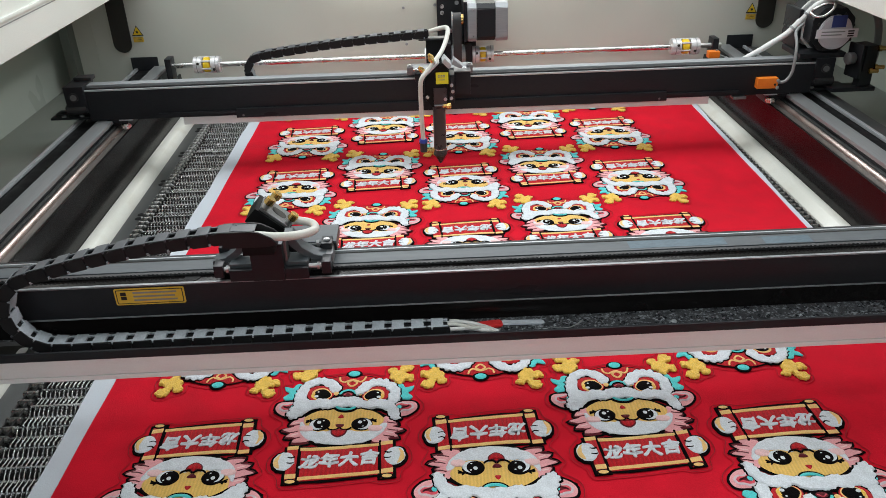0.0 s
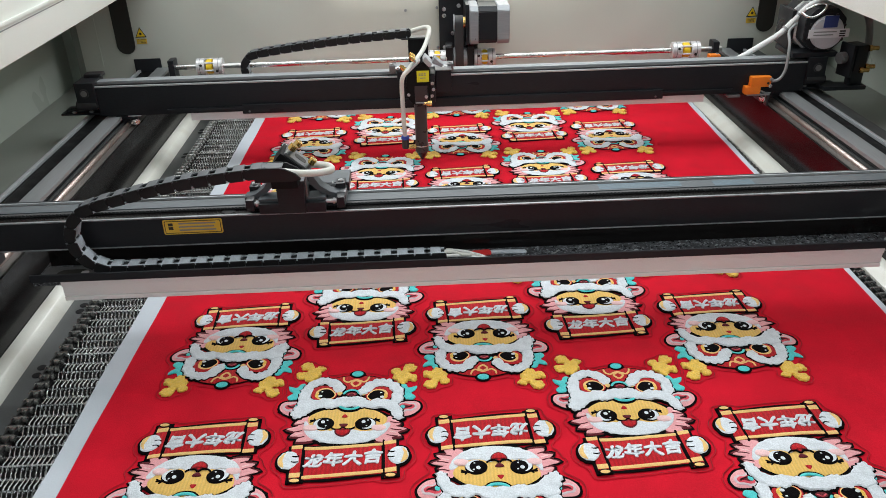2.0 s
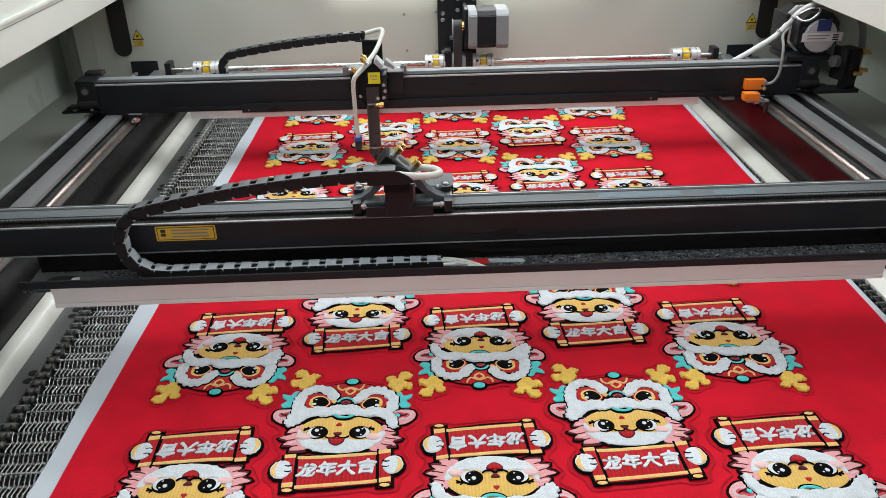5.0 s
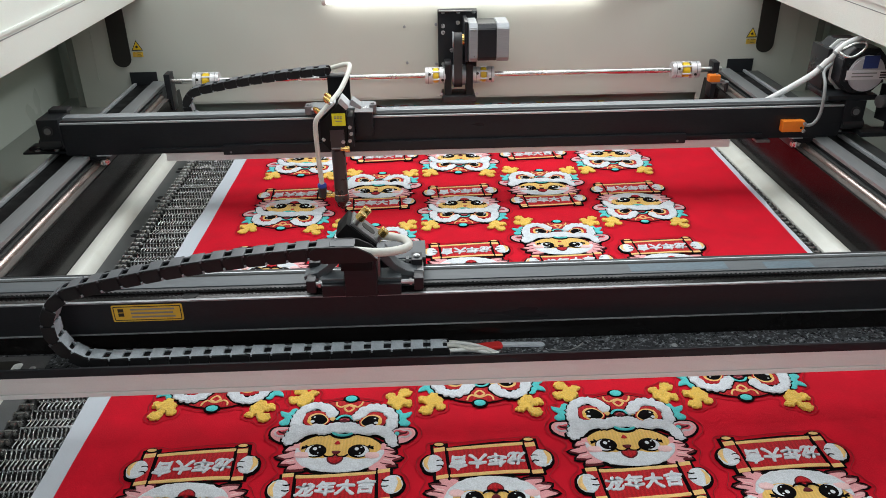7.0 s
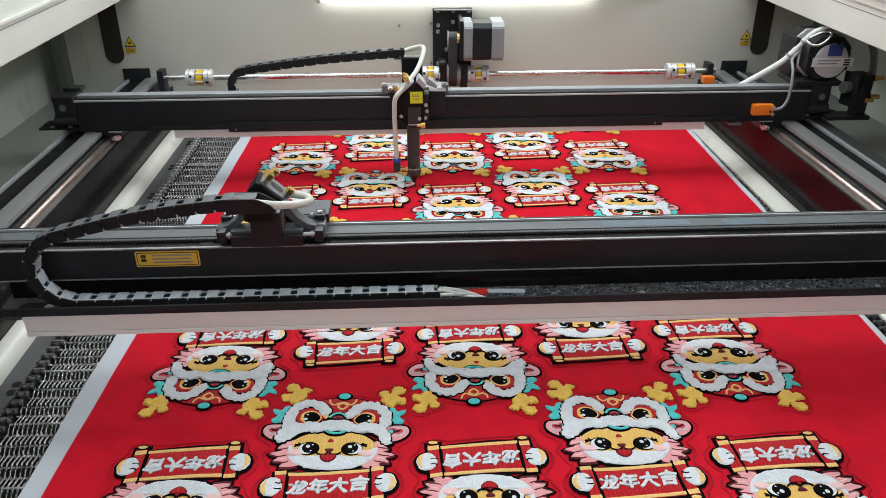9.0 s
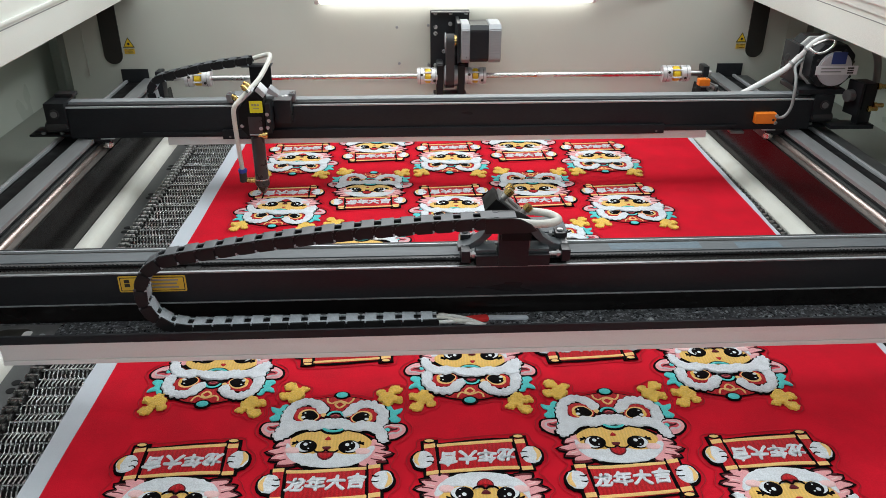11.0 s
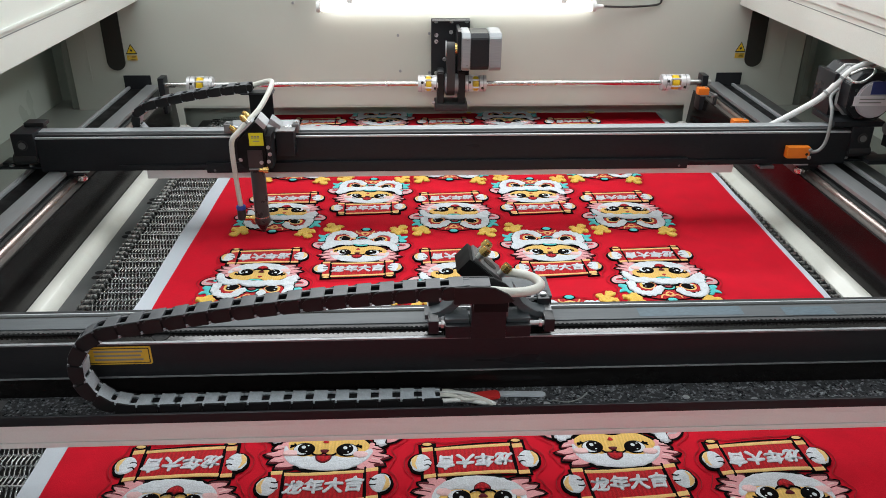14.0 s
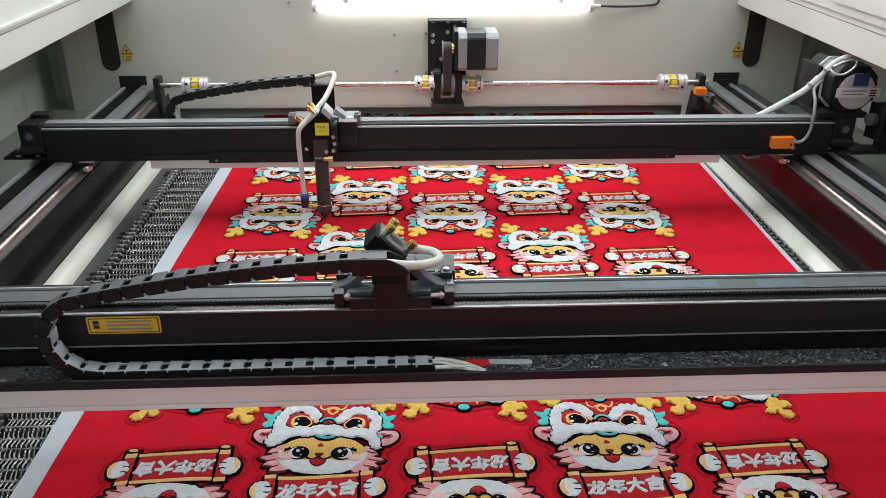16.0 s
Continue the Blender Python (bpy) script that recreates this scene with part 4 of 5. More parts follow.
    part("nose", pad(smooth_loop([(-12, -99.6), (-7, -98.6), (-2, -99.6), (-4.5, -103.4), (-7, -104.4), (-9.5, -103.4)], 3), 1.5, 1.6), Y_MAROON, root, "dark brown nose")
    mouth = smooth_loop([(-15, -109), (-11, -110), (-7, -107.5), (-3, -110), (1, -109), (0, -115.5), (-7, -120), (-14, -115.5)], 4)
    part("mouth_edge", pad(grown(mouth, 1.0), 1.9, 1.4), Y_MAROON, root)
    part("mouth", pad(mouth, 2.0, 1.6), Y_RED, root, "open red mouth")
    part("mouth_line", stack([pad(band([(-7 + s * 13.5, -105.5), (-7 + s * 10, -108.4), (-7 + s * 4, -108.6), (-7 + s * 0.8, -105.5)], 1.7), 2.2, 1.7) for s in (-1, 1)]), Y_BLACK, root)
    part("brow_mark", pad(smooth_loop([(-10.5, -87), (-3.5, -87), (-7, -81.5)], 3), 1.5, 0.8), Y_RED, root)
    # white brim over the face
    brim = [(-64, -57), (-54, -53), (-43, -55), (-34, -52), (-24, -55), (-13, -50.5), (-2, -52), (9, -51.5), (19, -57), (29, -54.5), (39, -57), (48, -60), (55, -68), (60, -79), (62, -91), (56, -93), (50, -89), (46, -80), (36, -72), (26, -74), (17, -70.5), (8, -71), (1, -68.5), (-8, -70), (-17, -69), (-26, -72.5), (-36, -70), (-46, -74), (-53, -83), (-62, -89), (-70, -85), (-71, -75), (-67, -66)]
    lay("brim", fluffy(smooth_loop(brim, 5), 1.8, 17), Y_WHITE, 1.5, 2.5, 1.7, 1.2, 11, label="thick white plush brim")
    part("brim_arc", pad(band([(C - 11, -69), (C - 6, -72.5), (C, -73.6), (C + 6, -73), (C + 11, -70)], 3.6), 2.2, 1.6), Y_TEAL, root)
    part("brim_arc_line", pad(band([(C - 14, -69), (C - 8, -74.5), (C, -76.4), (C + 8, -75), (C + 13.5, -70)], 3.4), 1.6, 1.2), Y_BLACK, root)
    # scroll
    red = [(-53, -135), (-25, -135.5), (0, -134), (22, -132.5), (45, -130.5), (47, -178), (22, -180), (0, -182.5), (-22, -184.5), (-48, -186)]
    sc = lay("scroll", red, Y_RED, 0.3, 1.1, 3.2, label="red scroll with gold edges and white lettering")
    part("top_band", pad(fluffy(band([(-50, -138), (-25, -138), (0, -136.5), (43, -133)], 4.6), 0.5, 3), 1.0, 1.0, 0.2, 1), Y_CREAM, sc)
    part("bottom_band", pad(fluffy(band([(-45, -182.5), (0, -179), (45, -175)], 4.6), 0.5, 4), 1.0, 1.0, 0.2, 2), Y_CREAM, sc)
    bm = lettering("龙年大吉", 0.0208, 0.00105)
    turned(bm, pose(-0.0015, -0.1572, 0.0017, 0, 0, 3.8))
    part("lettering", bm, Y_WHITE, sc, "white stitched lettering", smooth=False)
    for s, o in ((-1, [(-61, -134), (-48, -133), (-44, -189), (-56, -190)]), (1, [(41, -130), (55, -127.5), (58, -183), (45, -185)])):
        r = lay("scroll_roll", o, Y_RED, 1.0, 1.3, 3.2, label="rolled scroll end with gold bands")
        (ax, ay), (bx, by), (dx, dy), (gx, gy) = o
        for f0, f1 in ((0.0, 0.10), (0.76, 0.88)):
            w = [(ax + (gx - ax) * f0, ay + (gy - ay) * f0), (bx + (dx - bx) * f0, by + (dy - by) * f0), (bx + (dx - bx) * f1, by + (dy - by) * f1), (ax + (gx - ax) * f1, ay + (gy - ay) * f1)]
            part("gold_band", pad(w, 2.0, 0.6), Y_CREAM, r)
        part("roll_rim", pad(oval((dx + gx) / 2, (dy + gy) / 2 + 2.0, 7.0, 4.2, 18), 2.0, 0.9), Y_BLACK, r)
        part("roll_end", pad(oval((dx + gx) / 2, (dy + gy) / 2 + 1.8, 5.6, 2.8, 16), 2.2, 1.0), Y_CREAM, r)
        part("fold_line", pad(band([(bx if s < 0 else ax, by), (dx if s < 0 else gx, dy)], 2.6), 1.4, 1.3), Y_BLACK, r)
    for s, cx, cy in ((-1, -61.5, -157), (1, 58.5, -152)):
        f = lay("paw", fluffy(oval(cx, cy, 11.4, 13.6), 0.7, cx), Y_WHITE, 1.4, 2.0, 3.0, 0.4, cx, label="white paw holding the scroll")
        part("paw_shade", pad(smooth_loop([(cx + s * 4, cy + 11), (cx + s * 10, cy + 4), (cx + s * 10, cy - 6), (cx + s * 3, cy - 12), (cx + s * 5.5, cy)], 4), 2.6, 1.1), Y_CREAM, f)
        part("paw_line", stack([pad(band([(cx - s * 4, cy + 5), (cx - s * 8, cy + 4), (cx - s * 11, cy + 6)], 1.7), 2.8, 1.0), pad(band([(cx - s * 4, cy - 3), (cx - s * 8, cy - 4), (cx - s * 11, cy - 3)], 1.7), 2.8, 1.0)]), Y_BLACK, f)
    part("outline_stitching", stack(under), Y_BLACK, root, "heavy black outline stitching")
    # cut line round the patch: a dark line inside a curled lip of felt
    line = cut_path(shapes, 5.2)
    n = len(line)
    for nm, mat, rows in (("cut_line", M_KERF, ((-0.25, 0.0004), (0.25, 0.0004))), ("cut_lip", M_FELT, ((0.25, 0.0002), (0.4, 0.0006), (0.8, 0.0006), (1.3, 0.0002)))):
        bm = bmesh.new()
        loops = [[bm.verts.new((x * 0.001, y * 0.001, z)) for x, y in grown(line, d)] for d, z in rows]
        for a, b in zip(loops, loops[1:]):
            for i in range(n):
                bm.faces.new((a[i], a[(i + 1) % n], b[(i + 1) % n], b[i]))
        part(nm, bm, mat, root, "thin dark cut line" if mat is M_KERF else "raised felt lip along the cut")
    return root


first = embroidered_patch()
spots = []
for k in range(-1, 6):
    for c in (-2, 0, 2):
        spots.append((c * 0.1625 - 0.002, k * 0.252, 180.0))
for k in range(0, 6):
    for c in (-1, 1):
        spots.append((c * 0.1625 + 0.0015, 0.0225 + k * 0.2485, 0.0))
rnd = random.Random(3)
for n, (u, v, a) in enumerate(spots):
    m = GRID @ pose(u, v, 0.0004, 0, 0, a + rnd.uniform(-0.8, 0.8))
    if n == 0:
        first.matrix_world = m
    else:
        copy_thing(first, m)


# ---- gantries ----
def bars(parent, x0, z0, widths, step, h, y, material):
    for k, w in enumerate(widths):
        slab("text_bar", x0, x0 + w, y - 0.0004, y, z0 - k * step - h, z0 - k * step, material, parent, 0)


def chain_link(parent, width, height, length, flat):
    """One link of a cable carrier along x: stepped side plates, rounded at one end, and crossbars with gaps between them."""
    bm = bmesh.new()
    half, r = length * 0.60, height / 2
    wide = [(-half + r * 0.3, -r), (half * 0.30, -r), (half * 0.30, r), (-half + r, r), (-half + r * 0.3, r * 0.75), (-half, r * 0.2), (-half, -r * 0.7)]
    thin = [(half * 0.2, -r * 0.93), (half - r * 0.4, -r * 0.93), (half, -r * 0.4), (half, r * 0.5), (half - r * 0.5, r * 0.93), (half * 0.2, r * 0.93)]
    for side in (-1, 1):
        prism(wide, -0.0011, 0.0011, bm=bm, bevel=0.0005, m=pose(0, side * (width / 2 - 0.0011), 0) @ TO_XZ)
        prism(thin, -0.0009, 0.0009, bm=bm, bevel=0.0004, m=pose(0, side * (width / 2 - 0.0030), 0) @ TO_XZ)
    if flat:
        box(-length * 0.5, length * 0.5, -width * 0.25, width * 0.25, -0.004, 0.001, 0.001, bm)
    link = part("chain_link", bm, M_CHAIN, parent)
    for nm, z, mat, lb in (("crossbar", r - 0.0012, M_BAR_TOPLIT, "outer crossbar coloured grey for light from above"), ("inner_crossbar", -r + 0.0012, M_BAR_LOWER_LIT, "inner crossbar coloured pale for light from above")):
        bar = bmesh.new()
        box(-length * 0.30, length * 0.26, -width / 2 + 0.0008, width / 2 - 0.0008, z - 0.0011, z + 0.0016, 0.0004, bar)
        for side in (-1, 1):
            box(-length * 0.5, length * 0.5, side * (width / 2 - 0.004) - 0.0014, side * (width / 2 - 0.004) + 0.0014, z - 0.0008, z + 0.0010, 0.0003, bar)
        part(nm, bar, mat, link, lb)
    return link


# rear gantry: origin under the axis of its cutting head
rear = empty("rear_gantry", pose(0, 0.694, 0), "black gantry beam carrying the laser cutting head", "gantry", "gantries")
bm = box(-0.710, 0.722, 0.045, 0.092, 0.107, 0.166, 0.0015)
part("beam", bm, M_BEAM, rear, "long black anodised beam")
slab("beam_edge", -0.710, 0.722, 0.0445, 0.049, 0.1655, 0.1685, M_EDGE, rear, 0.0006, "bright bare edge")
slab("beam_groove", -0.710, 0.722, 0.049, 0.066, 0.1655, 0.167, M_INK, rear, 0)
slab("guide_rail", -0.716, 0.740, 0.062, 0.084, 0.168, 0.1735, M_ALU, rear, 0.0008, "grey aluminium guide rail")
slab("toothed_belt", -0.71, 0.72, 0.0505, 0.057, 0.1672, 0.1712, M_BELT, rear, 0.0003)
slab("lower_strip", -0.532, 0.520, 0.050, 0.075, 0.090, 0.107, M_STRIP, rear, 0.001, "white aluminium strip")
slab("cover_plate", -0.424, 0.430, 0.038, 0.0445, 0.104, 0.122, M_BEAM, rear, 0.0008)
slab("cover_rail", -0.575, -0.424, 0.040, 0.0448, 0.112, 0.118, M_BEAM, rear, 0.0006)
slab("cover_rail", 0.430, 0.575, 0.040, 0.0448, 0.112, 0.118, M_BEAM, rear, 0.0006)
screws(rear, [(-0.41, 0.038, 0.109), (0.415, 0.038, 0.109)], 0.0022, 0.001, (0, -1, 0), M_GUNMETAL)
for s, q in ((-1, 0.710), (1, 0.722)):
    e = part("end_bracket", box(*sorted((s * q, s * (q + 0.038))), 0.040, 0.100, 0.130, 0.177, 0.002), M_BEAM, rear, "black end bracket with an idler wheel")
    part("idler", rod((s * (q + 0.020), 0.0395, 0.157), (s * (q + 0.020), 0.037, 0.157), 0.0095, seg=20, bevel=0.001), M_BLACK, e)
    part("idler_pin", rod((s * (q + 0.020), 0.037, 0.157), (s * (q + 0.020), 0.0355, 0.157), 0.006, seg=16), M_GUNMETAL, e)
    part("bumper", rod((s * q, 0.048, 0.131), (s * (q + 0.042), 0.048, 0.131), 0.0105, seg=18, bevel=0.002), M_BLACK, e)
    slab("belt_guard", *sorted((s * (q - 0.004), s * (q + 0.030))), 0.080, 0.104, 0.177, 0.184, M_BLACK, e, 0.001)
    slab("bracket_shelf", *sorted((s * (q + 0.004), s * (q + 0.075))), 0.066, 0.085, 0.1115, 0.1165, M_BEAM, e, 0.001)
    foot = part("foot_plate", box(*sorted((s * 0.6815, s * 0.796)), 0.062, 0.115, 0.1052, 0.1095, 0.0012), M_BEAM, rear, "black foot plate on the rail")
    slab("slide_bar", *sorted((s * 0.640, s * 0.6810)), 0.046, 0.120, 0.0995, 0.1064, M_BEAM, foot, 0.0008)
    slab("slide_cap", *sorted((s * 0.630, s * 0.656)), 0.0435, 0.060, 0.1050, 0.1068, M_EDGE, foot, 0.0005)
    part("carriage_block", box(*sorted((s * 0.646, s * 0.686)), 0.060, 0.120, 0.080, 0.0990, 0.002), M_BLACK, foot)
    part("guide_wheel", rod((s * 0.646, 0.050, 0.088), (s * 0.646, 0.050, 0.0985), 0.0095, seg=20, bevel=0.002), M_STEEL, foot)
    screws(foot, [(s * 0.735, 0.067, 0.1095), (s * 0.770, 0.067, 0.1095)], 0.005, 0.004, (0, 0, 1))

# inductive sensor on the beam
sen = part("proximity_sensor", box(0.606, 0.647, 0.030, 0.0445, 0.123, 0.144, 0.002), M_ORANGE, rear, "orange inductive proximity sensor")
part("sensor_face", rod((0.641, 0.030, 0.131), (0.641, 0.0293, 0.131), 0.0025, seg=14), M_INK, sen)
screws(sen, [(0.646, 0.030, 0.139), (0.646, 0.030, 0.125)], 0.0035, 0.0025, (0, -1, 0))
part("sensor_lead", hose([(0.648, 0.033, 0.134), (0.662, 0.031, 0.138), (0.672, 0.032, 0.155), (0.674, 0.034, 0.185), (0.677, 0.045, 0.208), (0.684, 0.07, 0.224), (0.70, 0.08, 0.236)], 0.003), M_GREYCABLE, rear, "thin grey sensor lead")
slab("stop_flag", 0.566, 0.592, 0.040, 0.060, 0.100, 0.105, M_GUNMETAL, rear, 0.001)

# beam motor at the end of the beam
mot = part("motor_base", box(0.688, 0.780, 0.045, 0.13, 0.176, 0.186, 0.002), M_BEAM, rear, "black motor bracket")
part("motor_bracket", box(0.692, 0.701, 0.085, 0.15, 0.186, 0.262, 0.002), M_BEAM, mot)
for nm, y0, y1, a, mt in (("motor_plate", 0.112, 0.117, 0.044, M_WHITE), ("motor_body", 0.090, 0.112, 0.041, M_GUNMETAL), ("motor_plate", 0.084, 0.089, 0.044, M_WHITE), ("motor_body", 0.050, 0.084, 0.0410, M_BEAM), ("motor_body", 0.117, 0.16, 0.041, M_BEAM)):
    part(nm, prism(octagon(a, 0.020), -y1, -y0, bevel=0.0012, m=pose(0.746, 0, 0.230) @ TO_XZ), mt, mot)
part("motor_cap", rod((0.749, 0.050, 0.226), (0.749, 0.042, 0.226), 0.033, seg=36, bevel=0.002), M_CAP, mot, "round pale motor end cap")
slab("motor_label", 0.738, 0.766, 0.0412, 0.0419, 0.236, 0.259, M_NAVY, mot, 0, "navy blue label")
slab("motor_label_strip", 0.710, 0.792, 0.0404, 0.0411, 0.216, 0.233, M_PAPER, mot, 0, "white printed strip")
bars(mot, 0.720, 0.229, (0.046, 0.040), 0.006, 0.0022, 0.0403, M_GREYCABLE)
bars(mot, 0.772, 0.230, (0.012, 0.012, 0.012), 0.0046, 0.0028, 0.0403, M_INK)
for a in range(0, 360, 45):
    screws(mot, [(0.749 + 0.037 * math.cos(radians(a + 20)), 0.049, 0.226 + 0.037 * math.sin(radians(a + 20)))], 0.0028, 0.003, (0, -1, 0), M_BLACK)
part("motor_cable", hose([(0.590, 0.098, 0.160), (0.612, 0.094, 0.174), (0.645, 0.090, 0.196), (0.676, 0.088, 0.218), (0.700, 0.086, 0.246), (0.724, 0.084, 0.272), (0.758, 0.082, 0.284), (0.80, 0.08, 0.288)], 0.0057, seg=14), M_CABLE, rear, "thick white motor cable")
for x, z in ((0.684, 0.226), (0.706, 0.253)):
    part("cable_tie", turned(rod((0, 0, -0.002), (0, 0, 0.002), 0.0078, seg=16), pose(x, 0.087, z, 0, 42, 0)), M_GREYCABLE, rear)
part("cable_loop", hose([(0.700, 0.062, 0.262), (0.708, 0.050, 0.256), (0.722, 0.046, 0.258), (0.738, 0.048, 0.270), (0.742, 0.056, 0.278), (0.726, 0.06, 0.277), (0.706, 0.062, 0.267)], 0.0026), M_STEEL, rear)
# beam-steering mirror outside the beam
MP = pose(0.800, 0.040, 0, 0, 0, 14)
mir = part("mirror_arm", box(0.755, 0.842, 0.024, 0.06, 0.112, 0.120, 0.0015), M_BEAM, rear, "black angled mirror bracket")
part("mirror_post", turned(box(0.006, 0.036, -0.012, 0.004, 0.120, 0.150, 0.002), MP), M_BEAM, mir)
part("mirror_plate", turned(box(-0.006, 0.0, -0.019, 0.019, 0.138, 0.204, 0.002), MP), M_BEAM, mir)
part("mirror_backplate", turned(box(0.004, 0.032, -0.018, 0.018, 0.150, 0.202, 0.003), MP), M_BEAM, mir)
part("mirror", turned(rod((-0.008, 0, 0.176), (-0.022, 0, 0.176), 0.0115, seg=24, bevel=0.001), MP), M_GUNMETAL, mir, "round dark lens holder")
for x, z in ((0.034, 0.196), (0.022, 0.153), (0.034, 0.159)):
    part("knob", turned(rod((x, -0.022, z), (x + 0.012, -0.026, z), 0.0044, seg=14, bevel=0.0008), MP), M_BRASS, mir, "brass adjusting knob")
    part("knob_collar", turned(rod((x - 0.006, -0.020, z), (x, -0.022, z), 0.0060, seg=14, bevel=0.0006), MP), M_BRASS, mir)
part("air_hose", hose([(0.86, 0.09, 0.12), (0.868, 0.095, 0.18), (0.858, 0.095, 0.235), (0.828, 0.090, 0.268), (0.79, 0.085, 0.280)], 0.007), M_GREYCABLE, rear, "grey corrugated hose")

# cutting head, which slides along the rear beam
head = new("cutting_head")
head.parent = rear
tagged(head, "black laser cutting head with a tapered nozzle")
part("nozzle_tube", rod((0, 0, 0.040), (0, 0, 0.130), 0.0124, seg=28), M_NOZZLE, head)
part("nozzle_ring", rod((0, 0, 0.0375), (0, 0, 0.0395), 0.0138, seg=28), M_STEEL, head)
part("nozzle_body", rod((0, 0, 0.026), (0, 0, 0.0375), 0.0136, seg=28, bevel=0.001), M_NOZZLE, head)
part("nozzle_tip", rod((0, 0, 0.007), (0, 0, 0.026), 0.0022, 0.0132, seg=28), M_NOZZLE, head, "pointed nozzle tip")
hb = prism([(-0.012, 0.128), (0.017, 0.128), (0.0195, 0.150), (0.0205, 0.199), (0.008, 0.2125), (-0.026, 0.181), (-0.027, 0.146), (-0.020, 0.138)], -0.018, 0.020, bevel=0.0012, m=TO_XZ)
part("head_block", hb, M_DEEP, head, "chamfered black mirror block")
slab("front_plate", -0.010, 0.0145, -0.0212, -0.0202, 0.131, 0.166, M_NOZZLE, head, 0.0006)
slab("head_label", -0.005, 0.0185, -0.0212, -0.0204, 0.1735, 0.1955, M_LEMON, head, 0, "lemon yellow label")
for x, w in ((-0.001, 0.0036), (0.004, 0.0036), (0.0088, 0.0036)):
    bars(head, x, 0.1905, (w, w), 0.0026, 0.0016, -0.0213, M_GREYCABLE)
bars(head, 0.001, 0.1822, (0.011,), 0.007, 0.0014, -0.0213, M_GREYCABLE)
slab("side_plate", 0.0208, 0.030, -0.016, 0.020, 0.132, 0.188, M_BEAM, head, 0.001)
screws(head, [(0.0245, -0.016, 0.169), (0.0235, -0.016, 0.144), (0.0265, -0.016, 0.157), (-0.022, -0.020, 0.149), (0.012, -0.0202, 0.144)], 0.0034, 0.0024, (0, -1, 0))
part("brass_screw", rod((-0.009, -0.0225, 0.1325), (0.008, -0.0225, 0.1325), 0.0018, seg=10), M_GUNMETAL, head, "thin slot of the focus clamp")
part("brass_shank", rod((0.006, -0.020, 0.131), (0.014, -0.020, 0.131), 0.0038, seg=16, bevel=0.0006), M_BRASS, head, "brass focus screw")
part("brass_knob", rod((0.0135, -0.020, 0.131), (0.0225, -0.020, 0.131), 0.0062, seg=18, bevel=0.001), M_BRASS, head)
part("cap_plate", prism([(0.007, 0.2135), (0.0205, 0.2000), (0.0255, 0.2070), (0.0125, 0.2215)], -0.016, 0.019, bevel=0.0008, m=TO_XZ), M_EDGE, head, "bare metal wedge on the mirror block")
part("cap_fin", prism([(0.0255, 0.2050), (0.0300, 0.2150), (0.0470, 0.2010), (0.0440, 0.1960)], -0.022, 0.004, bevel=0.0008, m=TO_XZ), M_ALU, head)
tilt = pose(-0.012, 0, 0.1975, 0, -43, 0)
part("mirror_cap", turned(box(-0.021, 0.021, -0.018, 0.018, 0.0005, 0.0045, 0.0008), tilt), M_EDGE, head, "tilted bare metal mirror cap")
for x, y in ((-0.013, -0.011), (0.013, -0.011), (0.013, 0.012)):
    part("spring", turned(rod((x, y, 0.0045), (x, y, 0.010), 0.0038, seg=14), tilt), M_STEEL, head)
    part("knob", turned(rod((x, y, 0.0095), (x, y, 0.0185), 0.0050, seg=16, bevel=0.001), tilt), M_BRASS, head)
    part("knob_neck", turned(rod((x, y, 0.0180), (x, y, 0.0215), 0.0030, seg=12, bevel=0.0006), tilt), M_BRASS, head)
slab("slide_block", -0.052, 0.064, 0.050, 0.090, 0.1738, 0.184, M_ALU, head, 0.0015)
slab("slide_cover", 0.032, 0.063, 0.020, 0.046, 0.140, 0.183, M_BEAM, head, 0.0015)
slab("slide_cover_top", 0.0315, 0.0640, 0.0195, 0.0500, 0.1832, 0.1850, M_GUNMETAL, head, 0.0005)
slab("bridge", -0.02, 0.03, 0.021, 0.060, 0.150, 0.172, M_BEAM, head, 0.001)
for s in (-1, 1):
    slab("belt_clamp", *sorted((s * 0.052 + 0.005, s * 0.064 + 0.005)), 0.044, 0.066, 0.1738, 0.1895, M_GUNMETAL, head, 0.001)
    screws(head, [(s * 0.058 + 0.005, 0.052, 0.1895)], 0.004, 0.003, (0, 0, 1))
    part("clamp_screw", rod((s * 0.040 + 0.005, 0.047, 0.183), (s * 0.056 + 0.005, 0.047, 0.183), 0.003, seg=10), M_STEEL, head)
    part("clamp_nut", rod((s * 0.045 + 0.005, 0.047, 0.183), (s * 0.048 + 0.005, 0.047, 0.183), 0.0048, seg=6), M_SCREW, head)
slab("clamp_finger", -0.044, -0.034, 0.038, 0.046, 0.160, 0.178, M_BEAM, head, 0.001)
slab("chain_post", -0.020, 0.021, 0.090, 0.094, 0.176, 0.232, M_DEEP, head, 0.001)
slab("chain_shelf", -0.034, 0.022, 0.088, 0.118, 0.229, 0.231, M_BEAM, head, 0.0008)
part("water_hose", hose([(-0.012, 0.104, 0.243), (0.012, 0.100, 0.250), (0.023, 0.086, 0.252), (0.021, 0.060, 0.243), (0.010, 0.028, 0.225), (-0.006, 0.002, 0.210), (-0.022, -0.016, 0.196), (-0.032, -0.022, 0.184), (-0.0345, -0.021, 0.165), (-0.0345, -0.018, 0.13), (-0.034, -0.013, 0.09), (-0.033, -0.010, 0.062)], 0.0044), M_HOSE, head, "milky air hose")
part("hose_collar", rod((-0.033, -0.010, 0.055), (-0.033, -0.010, 0.062), 0.0082, seg=18, bevel=0.001), M_BLUE, head, "blue push-in collar")
